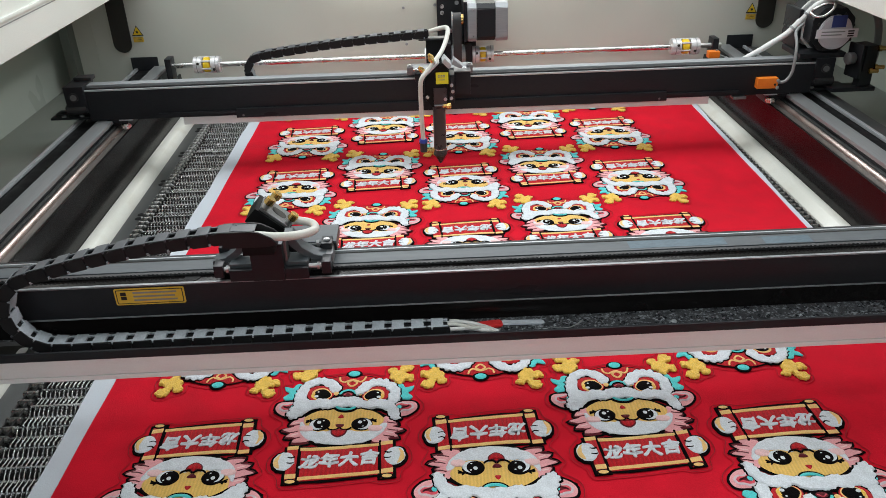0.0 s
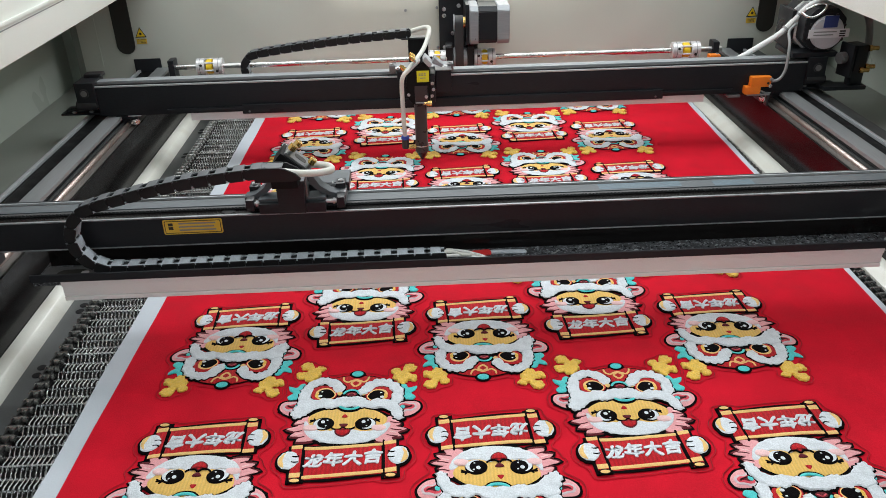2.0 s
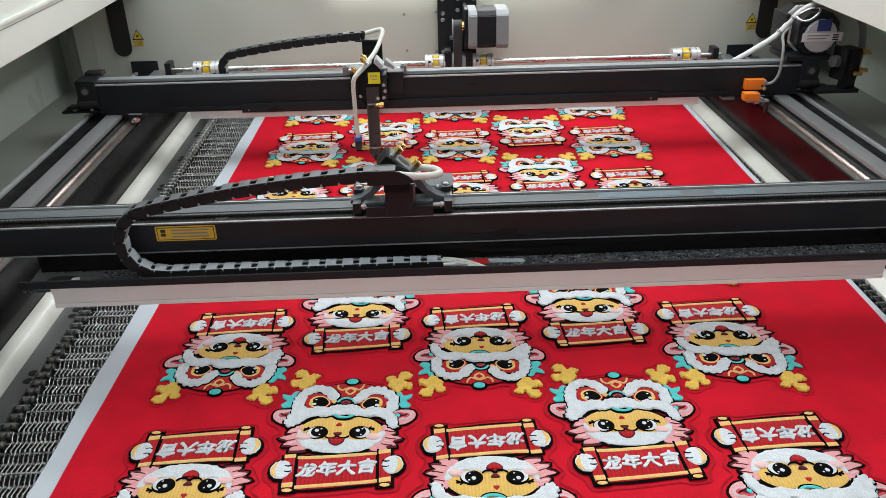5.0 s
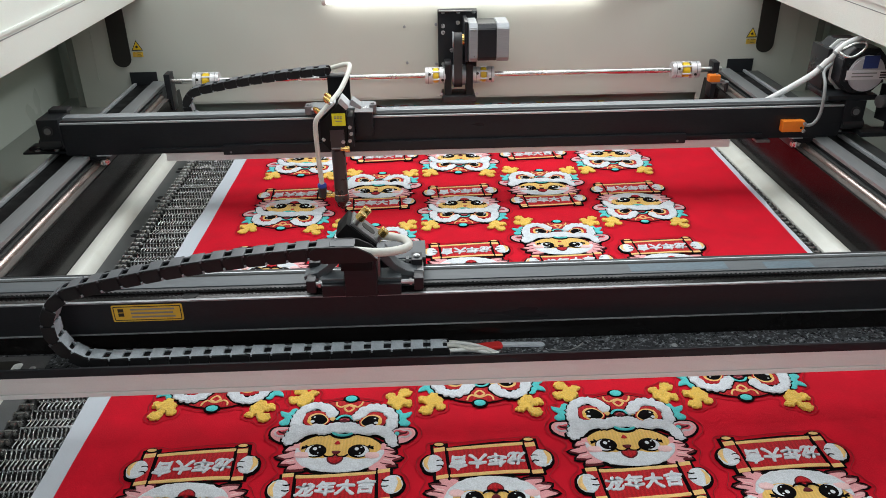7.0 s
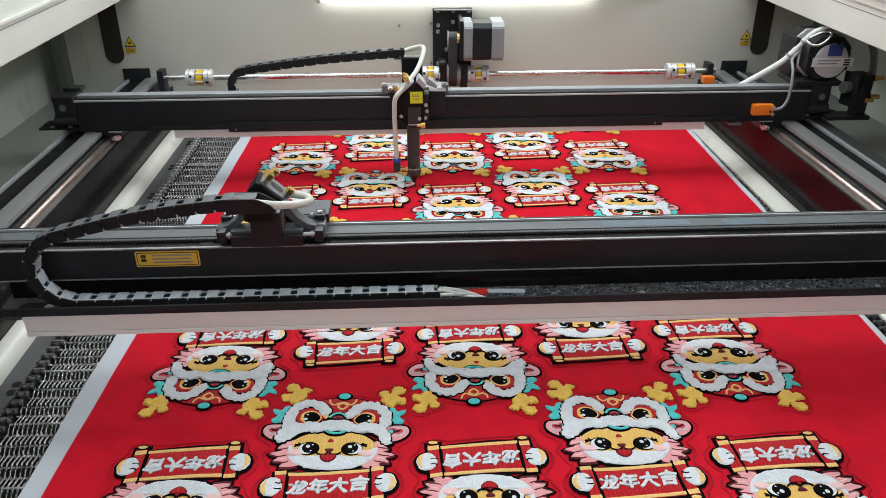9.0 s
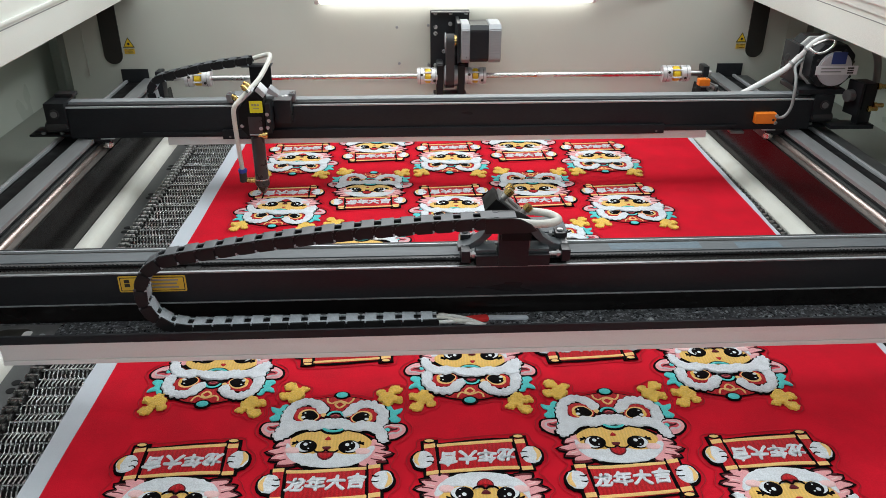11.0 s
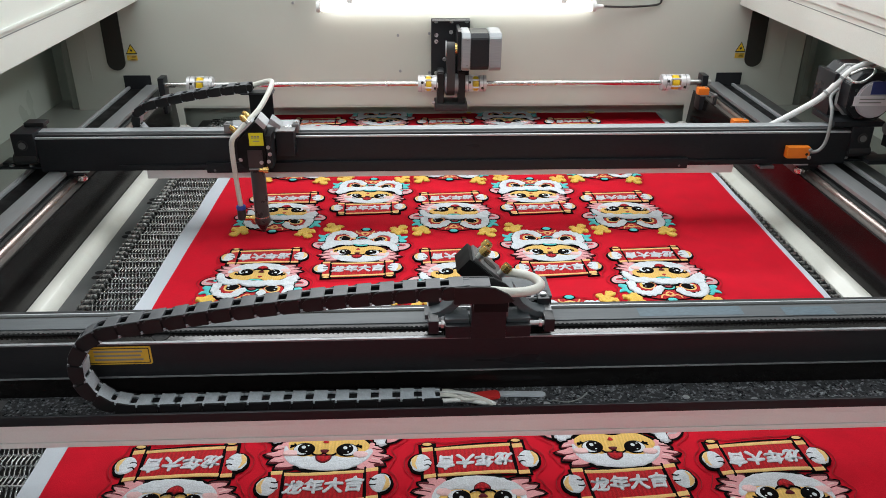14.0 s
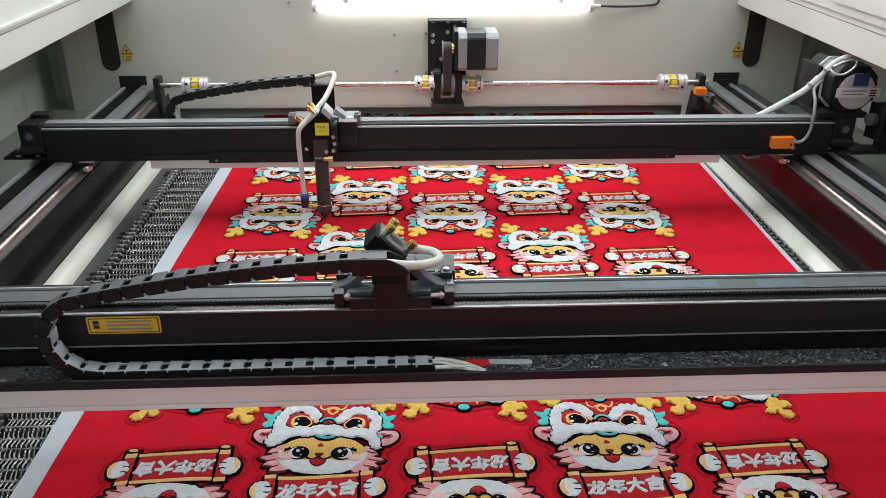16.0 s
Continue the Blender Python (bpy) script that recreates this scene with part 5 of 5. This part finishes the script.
part("hose_fitting", rod((-0.033, -0.010, 0.036), (-0.033, -0.010, 0.055), 0.0072, seg=18, bevel=0.001), M_BLACK, head)
part("hose_elbow", rod((-0.030, -0.009, 0.0385), (-0.013, -0.004, 0.036), 0.0052, seg=14, bevel=0.0008), M_BRASS, head)

# front gantry: origin under the front face of its white strip
front = empty("front_gantry", pose(0, -0.074, 0), "black gantry beam with a dusty cable tray and carriage", "gantry", "gantries")
slab("lower_strip", -0.531, 0.527, 0.0, 0.024, 0.0893, 0.1055, M_STRIP, front, 0.0008, "white aluminium strip")
slab("strip_foot", -0.531, 0.527, -0.0008, 0.024, 0.083, 0.0886, M_STRIP, front, 0.0006)
bm = box(-0.566, 0.551, -0.0001, 0.060, 0.1057, 0.110, 0.0004)
part("tray_floor", bm, M_TRAY, front, "dusty black cable tray")
slab("strip_head", -0.531, 0.527, -0.0016, -0.0002, 0.1040, 0.1126, M_STRIP, front, 0.0004)
slab("tray_lip", -0.566, 0.551, -0.0048, -0.0018, 0.1128, 0.1232, M_BEAM, front, 0.0005)
slab("beam", -0.80, 0.80, 0.041, 0.088, 0.1355, 0.1745, M_BEAM, front, 0.0012, "long black anodised beam")
slab("beam_skirt", -0.56, 0.56, 0.044, 0.072, 0.1101, 0.1352, M_GLOSS, front, 0.0006)
slab("skirt_edge", -0.80, 0.80, 0.0402, 0.044, 0.1346, 0.1363, M_BARE, front, 0.0003)
slab("beam_edge", -0.80, 0.80, 0.0402, 0.044, 0.1738, 0.1756, M_BARE, front, 0.0004, "bright bare edge")
slab("beam_groove", -0.80, 0.80, 0.045, 0.0625, 0.1730, 0.1750, M_GLOSS, front, 0)
slab("toothed_belt", -0.79, 0.79, 0.0580, 0.0625, 0.1751, 0.1785, M_BELT, front, 0.0003)
slab("guide_rail", -0.80, 0.80, 0.063, 0.0845, 0.1751, 0.1795, M_RAILTOP, front, 0.0006, "grey aluminium guide rail")
slab("guide_rail_back", -0.80, 0.80, 0.0848, 0.0885, 0.1751, 0.1786, M_INK, front, 0.0004)
slab("rail_edge", -0.80, 0.80, 0.0888, 0.0905, 0.1745, 0.1812, M_EDGE, front, 0.0004)
slab("rear_cover", -0.80, 0.80, 0.0907, 0.098, 0.120, 0.1796, M_BEAM, front, 0.0008)
# blue patches put a reflection into the rail's colour
slab("film_strip", 0.165, 0.275, 0.0665, 0.0835, 0.1796, 0.1797, M_RAIL_REFLECTION, front, 0, "blue patch painted for a reflection on the rail")
slab("film_strip", 0.318, 0.372, 0.0640, 0.0800, 0.1796, 0.1797, M_RAIL_REFLECTION, front, 0)
bm = bmesh.new()
for k in range(330):
    x = -0.78 + k * 0.0048
    box(x, x + 0.0022, 0.0566, 0.0582, 0.1765, 0.1783, bm=bm)
tagged(part("belt_teeth", bm, M_BELT, front, smooth=False), kind="stuff")
part("access_hole", rod((-0.320, 0.053, 0.1749), (-0.320, 0.053, 0.1754), 0.0085, seg=20), M_DEEP, front)
label = part("beam_label", prism(rounded(0.0755, 0.0205, 0.002, 3), 0, 0.0006, m=pose(-0.3655, 0.0408, 0.1615) @ TO_XZ), M_LABEL, front, "amber warning label")
part("label_frame", prism(rounded(0.072, 0.0175, 0.0012, 3), 0.0006, 0.0008, m=pose(-0.3655, 0.0408, 0.1615) @ TO_XZ), M_INK, label)
part("label_field", prism(rounded(0.070, 0.0155, 0.001, 3), 0.0008, 0.001, m=pose(-0.3655, 0.0408, 0.1615) @ TO_XZ), M_LABEL, label)
bars(label, -0.383, 0.1675, (0.047, 0.045, 0.047), 0.0046, 0.0019, 0.0397, M_GREYCABLE)
bars(label, -0.3965, 0.1675, (0.006, 0.006), 0.0052, 0.004, 0.0397, M_INK)
screws(front, [(0.064, 0.014, 0.110), (0.277, 0.014, 0.110), (0.208, 0.020, 0.110), (0.222, 0.012, 0.110), (0.505, 0.02, 0.110), (0.15, 0.012, 0.11), (-0.490, 0.016, 0.1106)], 0.0036, 0.0016, (0, 0, 1), M_EDGE)
slab("tray_plate", -0.563, -0.478, 0.002, 0.040, 0.1101, 0.1106, M_GUNMETAL, front, 0.0002)
part("tray_window", prism(rounded(0.040, 0.022, 0.0105, 6), 0.1107, 0.1110, m=pose(-0.524, 0.020, 0)), M_INK, front, "dark oval hole in the tray")
part("tray_rim", prism(rounded(0.010, 0.016, 0.004, 5), 0.1111, 0.1114, m=pose(-0.508, 0.018, 0)), M_WHITE, front)
# cable tail with tape behind the carrier's fixed end
for k, (dy, z, bend) in enumerate(((0.012, 0.116, 0.002), (0.018, 0.118, -0.004), (0.024, 0.117, 0.003), (0.029, 0.115, -0.002))):
    part("cable_tail", hose([(-0.060, dy, z + 0.002), (-0.035, dy + 0.002, z + 0.002), (-0.018, dy * 0.7 + 0.006 + bend, z), (-0.002, dy * 0.5 + 0.008, z - 0.002), (0.012, 0.010 + bend, 0.1125)], 0.0022), M_HOSE if k % 2 else M_CABLE, front)
part("tape", prism(rounded(0.036, 0.013, 0.004, 4), 0.1103, 0.1135, bevel=0.0008, m=pose(0.0, 0.028, 0, 0, 0, 8)), M_REDTAPE, front, "red adhesive tape")
part("glue_blob", turned(prism(rounded(0.050, 0.009, 0.0042, 4), 0, 0.002, bevel=0.0008), pose(0.040, 0.031, 0.1102, 0, 0, -3)), M_BACKING, front, "smear of clear sealant")
part("stray_hair", hose([(0.070, 0.020, 0.1108), (0.085, 0.016, 0.1110), (0.098, 0.021, 0.1110), (0.108, 0.031, 0.1108)], 0.0007, seg=6), M_GREYCABLE, front)
part("end_cable", hose([(0.535, 0.010, 0.114), (0.552, 0.012, 0.124), (0.570, 0.018, 0.142), (0.60, 0.03, 0.160)], 0.006), M_CABLE, front, "white cable at the tray's end")
for s in (-1, 1):
    part("foot_plate", box(*sorted((s * 0.690, s * 0.815)), 0.020, 0.100, 0.110, 0.121, 0.0015), M_BEAM, front, "black foot plate on the rail")
    part("end_block", box(*sorted((s * 0.70, s * 0.79)), 0.045, 0.085, 0.121, 0.1354, 0.001), M_BEAM, front)
    part("carriage_block", box(*sorted((s * 0.648, s * 0.700)), 0.028, 0.100, 0.094, 0.112, 0.002), M_BLACK, front)

# carriage, which slides along the front beam
car = new("carriage")
car.parent = front
tagged(car, "black slide carriage with a tilted mirror block")
slab("base", -0.0460, 0.0385, 0.036, 0.060, 0.1770, 0.1905, M_BEAM, car, 0.001)
slab("base_block", -0.0460, -0.0225, 0.042, 0.064, 0.1905, 0.1950, M_RAILTOP, car, 0.0008)
slab("base_block", 0.0150, 0.0385, 0.042, 0.064, 0.1905, 0.1950, M_RAILTOP, car, 0.0008)
slab("upright", -0.0210, 0.0135, 0.034, 0.048, 0.1775, 0.2215, M_BEAM, car, 0.001)
slab("upright_cap", -0.0245, 0.0150, 0.031, 0.049, 0.2215, 0.2228, M_RAILTOP, car, 0.0004)
slab("side_cheek", 0.0136, 0.0165, 0.044, 0.060, 0.1905, 0.2225, M_GUNMETAL, car, 0.0006)
for s in (-1, 1):
    a = part("clamp_arm", box(*sorted((s * 0.0525, s * 0.0625)), 0.038, 0.056, 0.1810, 0.1955, 0.0008), M_BEAM, car, "black belt clamp arm")
    slab("clamp_back", *sorted((s * 0.052, s * 0.063)), 0.056, 0.086, 0.1800, 0.1945, M_GUNMETAL, a, 0.0008)
    slab("clamp_top", *sorted((s * 0.050, s * 0.062)), 0.068, 0.086, 0.1945, 0.2020, M_BEAM, a, 0.0008)
    screws(a, [(s * 0.056, 0.076, 0.2019)], 0.0036, 0.0024, (0, 0, 1))
    part("tension_screw", rod((s * 0.038, 0.044, 0.1885), (s * 0.054, 0.044, 0.1885), 0.0026, seg=12), M_SCREW, a)
    part("tension_nut", rod((s * 0.0475, 0.044, 0.1885), (s * 0.0500, 0.044, 0.1885), 0.0044, seg=6), M_SCREW, a)
    part("upper_screw", rod((s * 0.034, 0.080, 0.1965), (s * 0.054, 0.080, 0.1965), 0.0024, seg=12), M_SCREW, a)
    part("upper_nut", rod((s * 0.044, 0.080, 0.1965), (s * 0.047, 0.080, 0.1965), 0.0042, seg=6), M_SCREW, a)
    part("gusset", prism([(-0.004 + s * 0.017, 0.2225), (-0.004 + s * 0.024, 0.2080), (-0.004 + s * 0.036, 0.1960), (-0.004 + s * 0.050, 0.1900), (-0.004 + s * 0.062, 0.1890), (-0.004 + s * 0.062, 0.1940), (-0.004 + s * 0.048, 0.1975), (-0.004 + s * 0.036, 0.2060), (-0.004 + s * 0.026, 0.2225)], -0.070, -0.052, bevel=0.0005, m=TO_XZ), M_RAILTOP, car, "curved grey gusset plate")
slab("head_plate", -0.004, 0.066, 0.080, 0.122, 0.1865, 0.1965, M_BEAM, car, 0.001)
slab("head_plate_top", -0.004, 0.066, 0.078, 0.120, 0.1967, 0.1995, M_RAILTOP, car, 0.001)
tilt = pose(-0.003, 0.103, 0.2185, 0, 42, 0)
part("mirror_block", turned(box(-0.0265, 0.020, -0.019, 0.019, -0.015, 0.005, 0.0012), tilt), M_DEEP, car, "tilted black mirror block")
part("mirror_cap", turned(box(-0.022, 0.017, -0.016, 0.016, 0.0052, 0.0085, 0.0008), tilt), M_GUNMETAL, car, "bright mirror clamp plate")
part("mirror_slot", turned(prism(rounded(0.018, 0.012, 0.0055, 5), 0.0086, 0.0090), tilt), M_INK, car)
for x, y in ((-0.018, -0.011), (-0.013, 0.010), (0.013, -0.010)):
    part("spring", turned(rod((x, y, 0.009), (x, y, 0.016), 0.0040, seg=14), tilt), M_STEEL, car)
    part("knob", turned(rod((x, y, 0.015), (x, y, 0.0235), 0.0055, seg=16, bevel=0.001), tilt), M_BRASS, car, "knurled brass knob")
screws(car, [(-0.013, 0.0860, 0.2235), (-0.004, 0.0860, 0.2130)], 0.0016, 0.0008, (0, -1, 0), M_GUNMETAL)
part("hose_loop", hose([(-0.024, 0.015, 0.2430), (-0.004, 0.014, 0.2425), (0.012, 0.015, 0.2400), (0.028, 0.022, 0.2365), (0.042, 0.036, 0.2320), (0.048, 0.054, 0.2275), (0.042, 0.076, 0.2235), (0.026, 0.092, 0.2195), (0.014, 0.096, 0.2180)], 0.0046), M_HOSE, car, "milky hose curling round the mirror block")
slab("chain_seat", -0.021, 0.011, 0.008, 0.034, 0.2228, 0.2328, M_DEEP, car, 0.0008)
for y in (0.008, 0.028):
    part("chain_bracket", prism([(-0.040, 0.233), (0.006, 0.233), (0.017, 0.2355), (0.010, 0.2430), (-0.002, 0.2495), (-0.010, 0.2510), (-0.040, 0.2510)], -y, 0.0025 - y, bevel=0.0005, m=TO_XZ), M_CHAIN, car, "end bracket of the cable carrier")
slab("chain_bracket_top", -0.038, -0.006, 0.009, 0.025, 0.2492, 0.2508, M_BAR_TOPLIT, car, 0.0005)

# cable carriers
FRONT_N, REAR_N = 36, 32
front_link = chain_link(front, 0.0205, 0.0140, 0.0239, True)
rear_link = chain_link(rear, 0.024, 0.0150, 0.0236, True)


def fleet(first_link, parent, count):
    links = [first_link]
    for _ in range(count - 1):
        ob = new("chain_link", first_link.data)
        ob.parent = parent
        for piece in first_link.children:
            bar = new(piece.name.split(".")[0], piece.data)
            bar.parent = ob
            tagged(bar, piece["label"])
        links.append(ob)
    return links


front_links, rear_links = fleet(front_link, front, FRONT_N), fleet(rear_link, rear, REAR_N)


def carrier(x_fixed, z_low, x_bend, r, x_end, z_end, count, sag):
    """Poses of the links along a carrier: a lower run, a bend at x_bend and an upper run to the moving end."""
    line = [Vector((x_fixed, 0, z_low)), Vector((x_bend + r, 0, z_low))]
    zc = z_low + r
    rise = math.atan2(z_end - (zc + r), x_end - (x_bend + r))
    for k in range(1, 25):
        a = radians(270) - (math.pi - rise * 0.8) * k / 24
        line.append(Vector((x_bend + r + r * math.cos(a), 0, zc + r * math.sin(a))))
    p, q = line[-1].copy(), Vector((x_end, 0, z_end))
    for k in range(1, 21):
        t = k / 20
        line.append(p.lerp(q, t) + Vector((0, 0, sag * math.sin(math.pi * t))))
    far = [0.0]
    for a, b in zip(line, line[1:]):
        far.append(far[-1] + (b - a).length)

    def at(s):
        s = min(max(s, 0), far[-1])
        i = max(j for j in range(len(far) - 1) if far[j] <= s)
        return line[i].lerp(line[i + 1], (s - far[i]) / max(1e-9, far[i + 1] - far[i]))

    step = far[-1] / count
    out = []
    for k in range(count):
        a, b = at(k * step), at((k + 1) * step)
        d = b - a
        out.append(((a + b) / 2, math.atan2(d.z, d.x)))
    return out


# seconds, rear gantry y, cutting head x, front gantry y, carriage x
TIMES = [
    (0.0, 0.694, -0.0255, -0.074, -0.229), (0.5, 0.696, 0.0585, -0.037, -0.239), (1.0, 0.678, 0.0955, -0.002, -0.237),
    (1.5, 0.696, -0.0375, 0.051, -0.241), (2.0, 0.728, -0.0655, 0.096, -0.231), (2.5, 0.753, -0.0695, 0.112, -0.227),
    (3.0, 0.786, -0.0905, 0.135, -0.195), (3.5, 0.776, -0.1275, 0.122, -0.165), (4.0, 0.771, -0.1835, 0.109, -0.118),
    (4.2, 0.795, -0.1875, 0.126, -0.103), (4.7, 0.775, -0.1545, 0.11, -0.092), (5.7, 0.705, -0.1645, 0.03, -0.088),
    (6.3, 0.663, -0.1945, -0.012, -0.094), (6.5, 0.642, -0.2155, -0.04, -0.092), (7.0, 0.582, -0.2105, -0.064, -0.13),
    (7.5, 0.587, -0.1465, -0.071, -0.201), (8.0, 0.606, -0.0805, -0.014, -0.226), (8.5, 0.657, -0.0805, 0.024, -0.229),
    (9.0, 0.692, -0.0655, 0.049, -0.241), (9.2, 0.702, -0.0595, 0.036, -0.183), (9.8, 0.69, -0.1345, 0.028, -0.09),
    (10.6, 0.67, -0.2845, 0.0, 0.01), (11.3, 0.64, -0.3755, -0.024, 0.064), (11.5, 0.632, -0.3715, -0.033, 0.066),
    (12.0, 0.598, -0.3865, -0.075, 0.081), (12.5, 0.551, -0.3905, -0.122, 0.0735), (13.0, 0.532, -0.3865, -0.138, 0.066),
    (13.5, 0.499, -0.3615, -0.167, 0.0425), (14.0, 0.504, -0.3285, -0.153, 0.008), (14.5, 0.512, -0.2715, -0.134, -0.0435),
    (15.0, 0.503, -0.2395, -0.146, -0.078), (15.5, 0.531, -0.2395, -0.116, -0.068), (16.0, 0.558, -0.2175, -0.091, -0.083),
]


def between(t):
    """Smooth values of the table at t, with the slopes kept from overshooting."""
    i = max(k for k in range(len(TIMES) - 1) if TIMES[k][0] <= t)
    a, b = TIMES[i], TIMES[i + 1]
    p, q = TIMES[max(i - 1, 0)], TIMES[min(i + 2, len(TIMES) - 1)]
    h = b[0] - a[0]
    w = (t - a[0]) / h
    out = []
    for c in range(1, 5):
        d = (b[c] - a[c]) / h
        d0 = (a[c] - p[c]) / (a[0] - p[0]) if i else d
        d1 = (q[c] - b[c]) / (q[0] - b[0]) if q is not b else d
        m0 = 0 if d0 * d <= 0 else 2 * d0 * d / (d0 + d)
        m1 = 0 if d1 * d <= 0 else 2 * d1 * d / (d1 + d)
        out.append((2 * w ** 3 - 3 * w ** 2 + 1) * a[c] + (w ** 3 - 2 * w ** 2 + w) * h * m0 + (3 * w ** 2 - 2 * w ** 3) * b[c] + (w ** 3 - w ** 2) * h * m1)
    return out


def motions():
    steps = sorted({row[0] for row in TIMES} | {k * 0.25 for k in range(65)})
    state = [(t, between(t)) for t in steps]
    walk(rear, [(t, pose(0, v[0], 0)) for t, v in state])
    walk(head, [(t, pose(v[1], 0, 0)) for t, v in state])
    walk(front, [(t, pose(0, v[2], 0)) for t, v in state])
    walk(car, [(t, pose(v[3], 0, 0)) for t, v in state])
    lower = [(t, carrier(-0.045, 0.1185, v[3] / 2 - 0.394, 0.045, v[3] - 0.026, 0.2445, FRONT_N, 0.006)) for t, v in state]
    for k, ob in enumerate(front_links):
        walk(ob, [(t, pose(p[k][0].x, 0.0170, p[k][0].z, 0, -math.degrees(p[k][1]), 0)) for t, p in lower])
    upper = [(t, carrier(-0.05, 0.150, v[1] / 2 - 0.390, 0.029, v[1] - 0.016, 0.239, REAR_N, 0.004)) for t, v in state]
    for k, ob in enumerate(rear_links):
        walk(ob, [(t, pose(p[k][0].x, 0.106, p[k][0].z, 0, -math.degrees(p[k][1]), 0)) for t, p in upper])


motions()
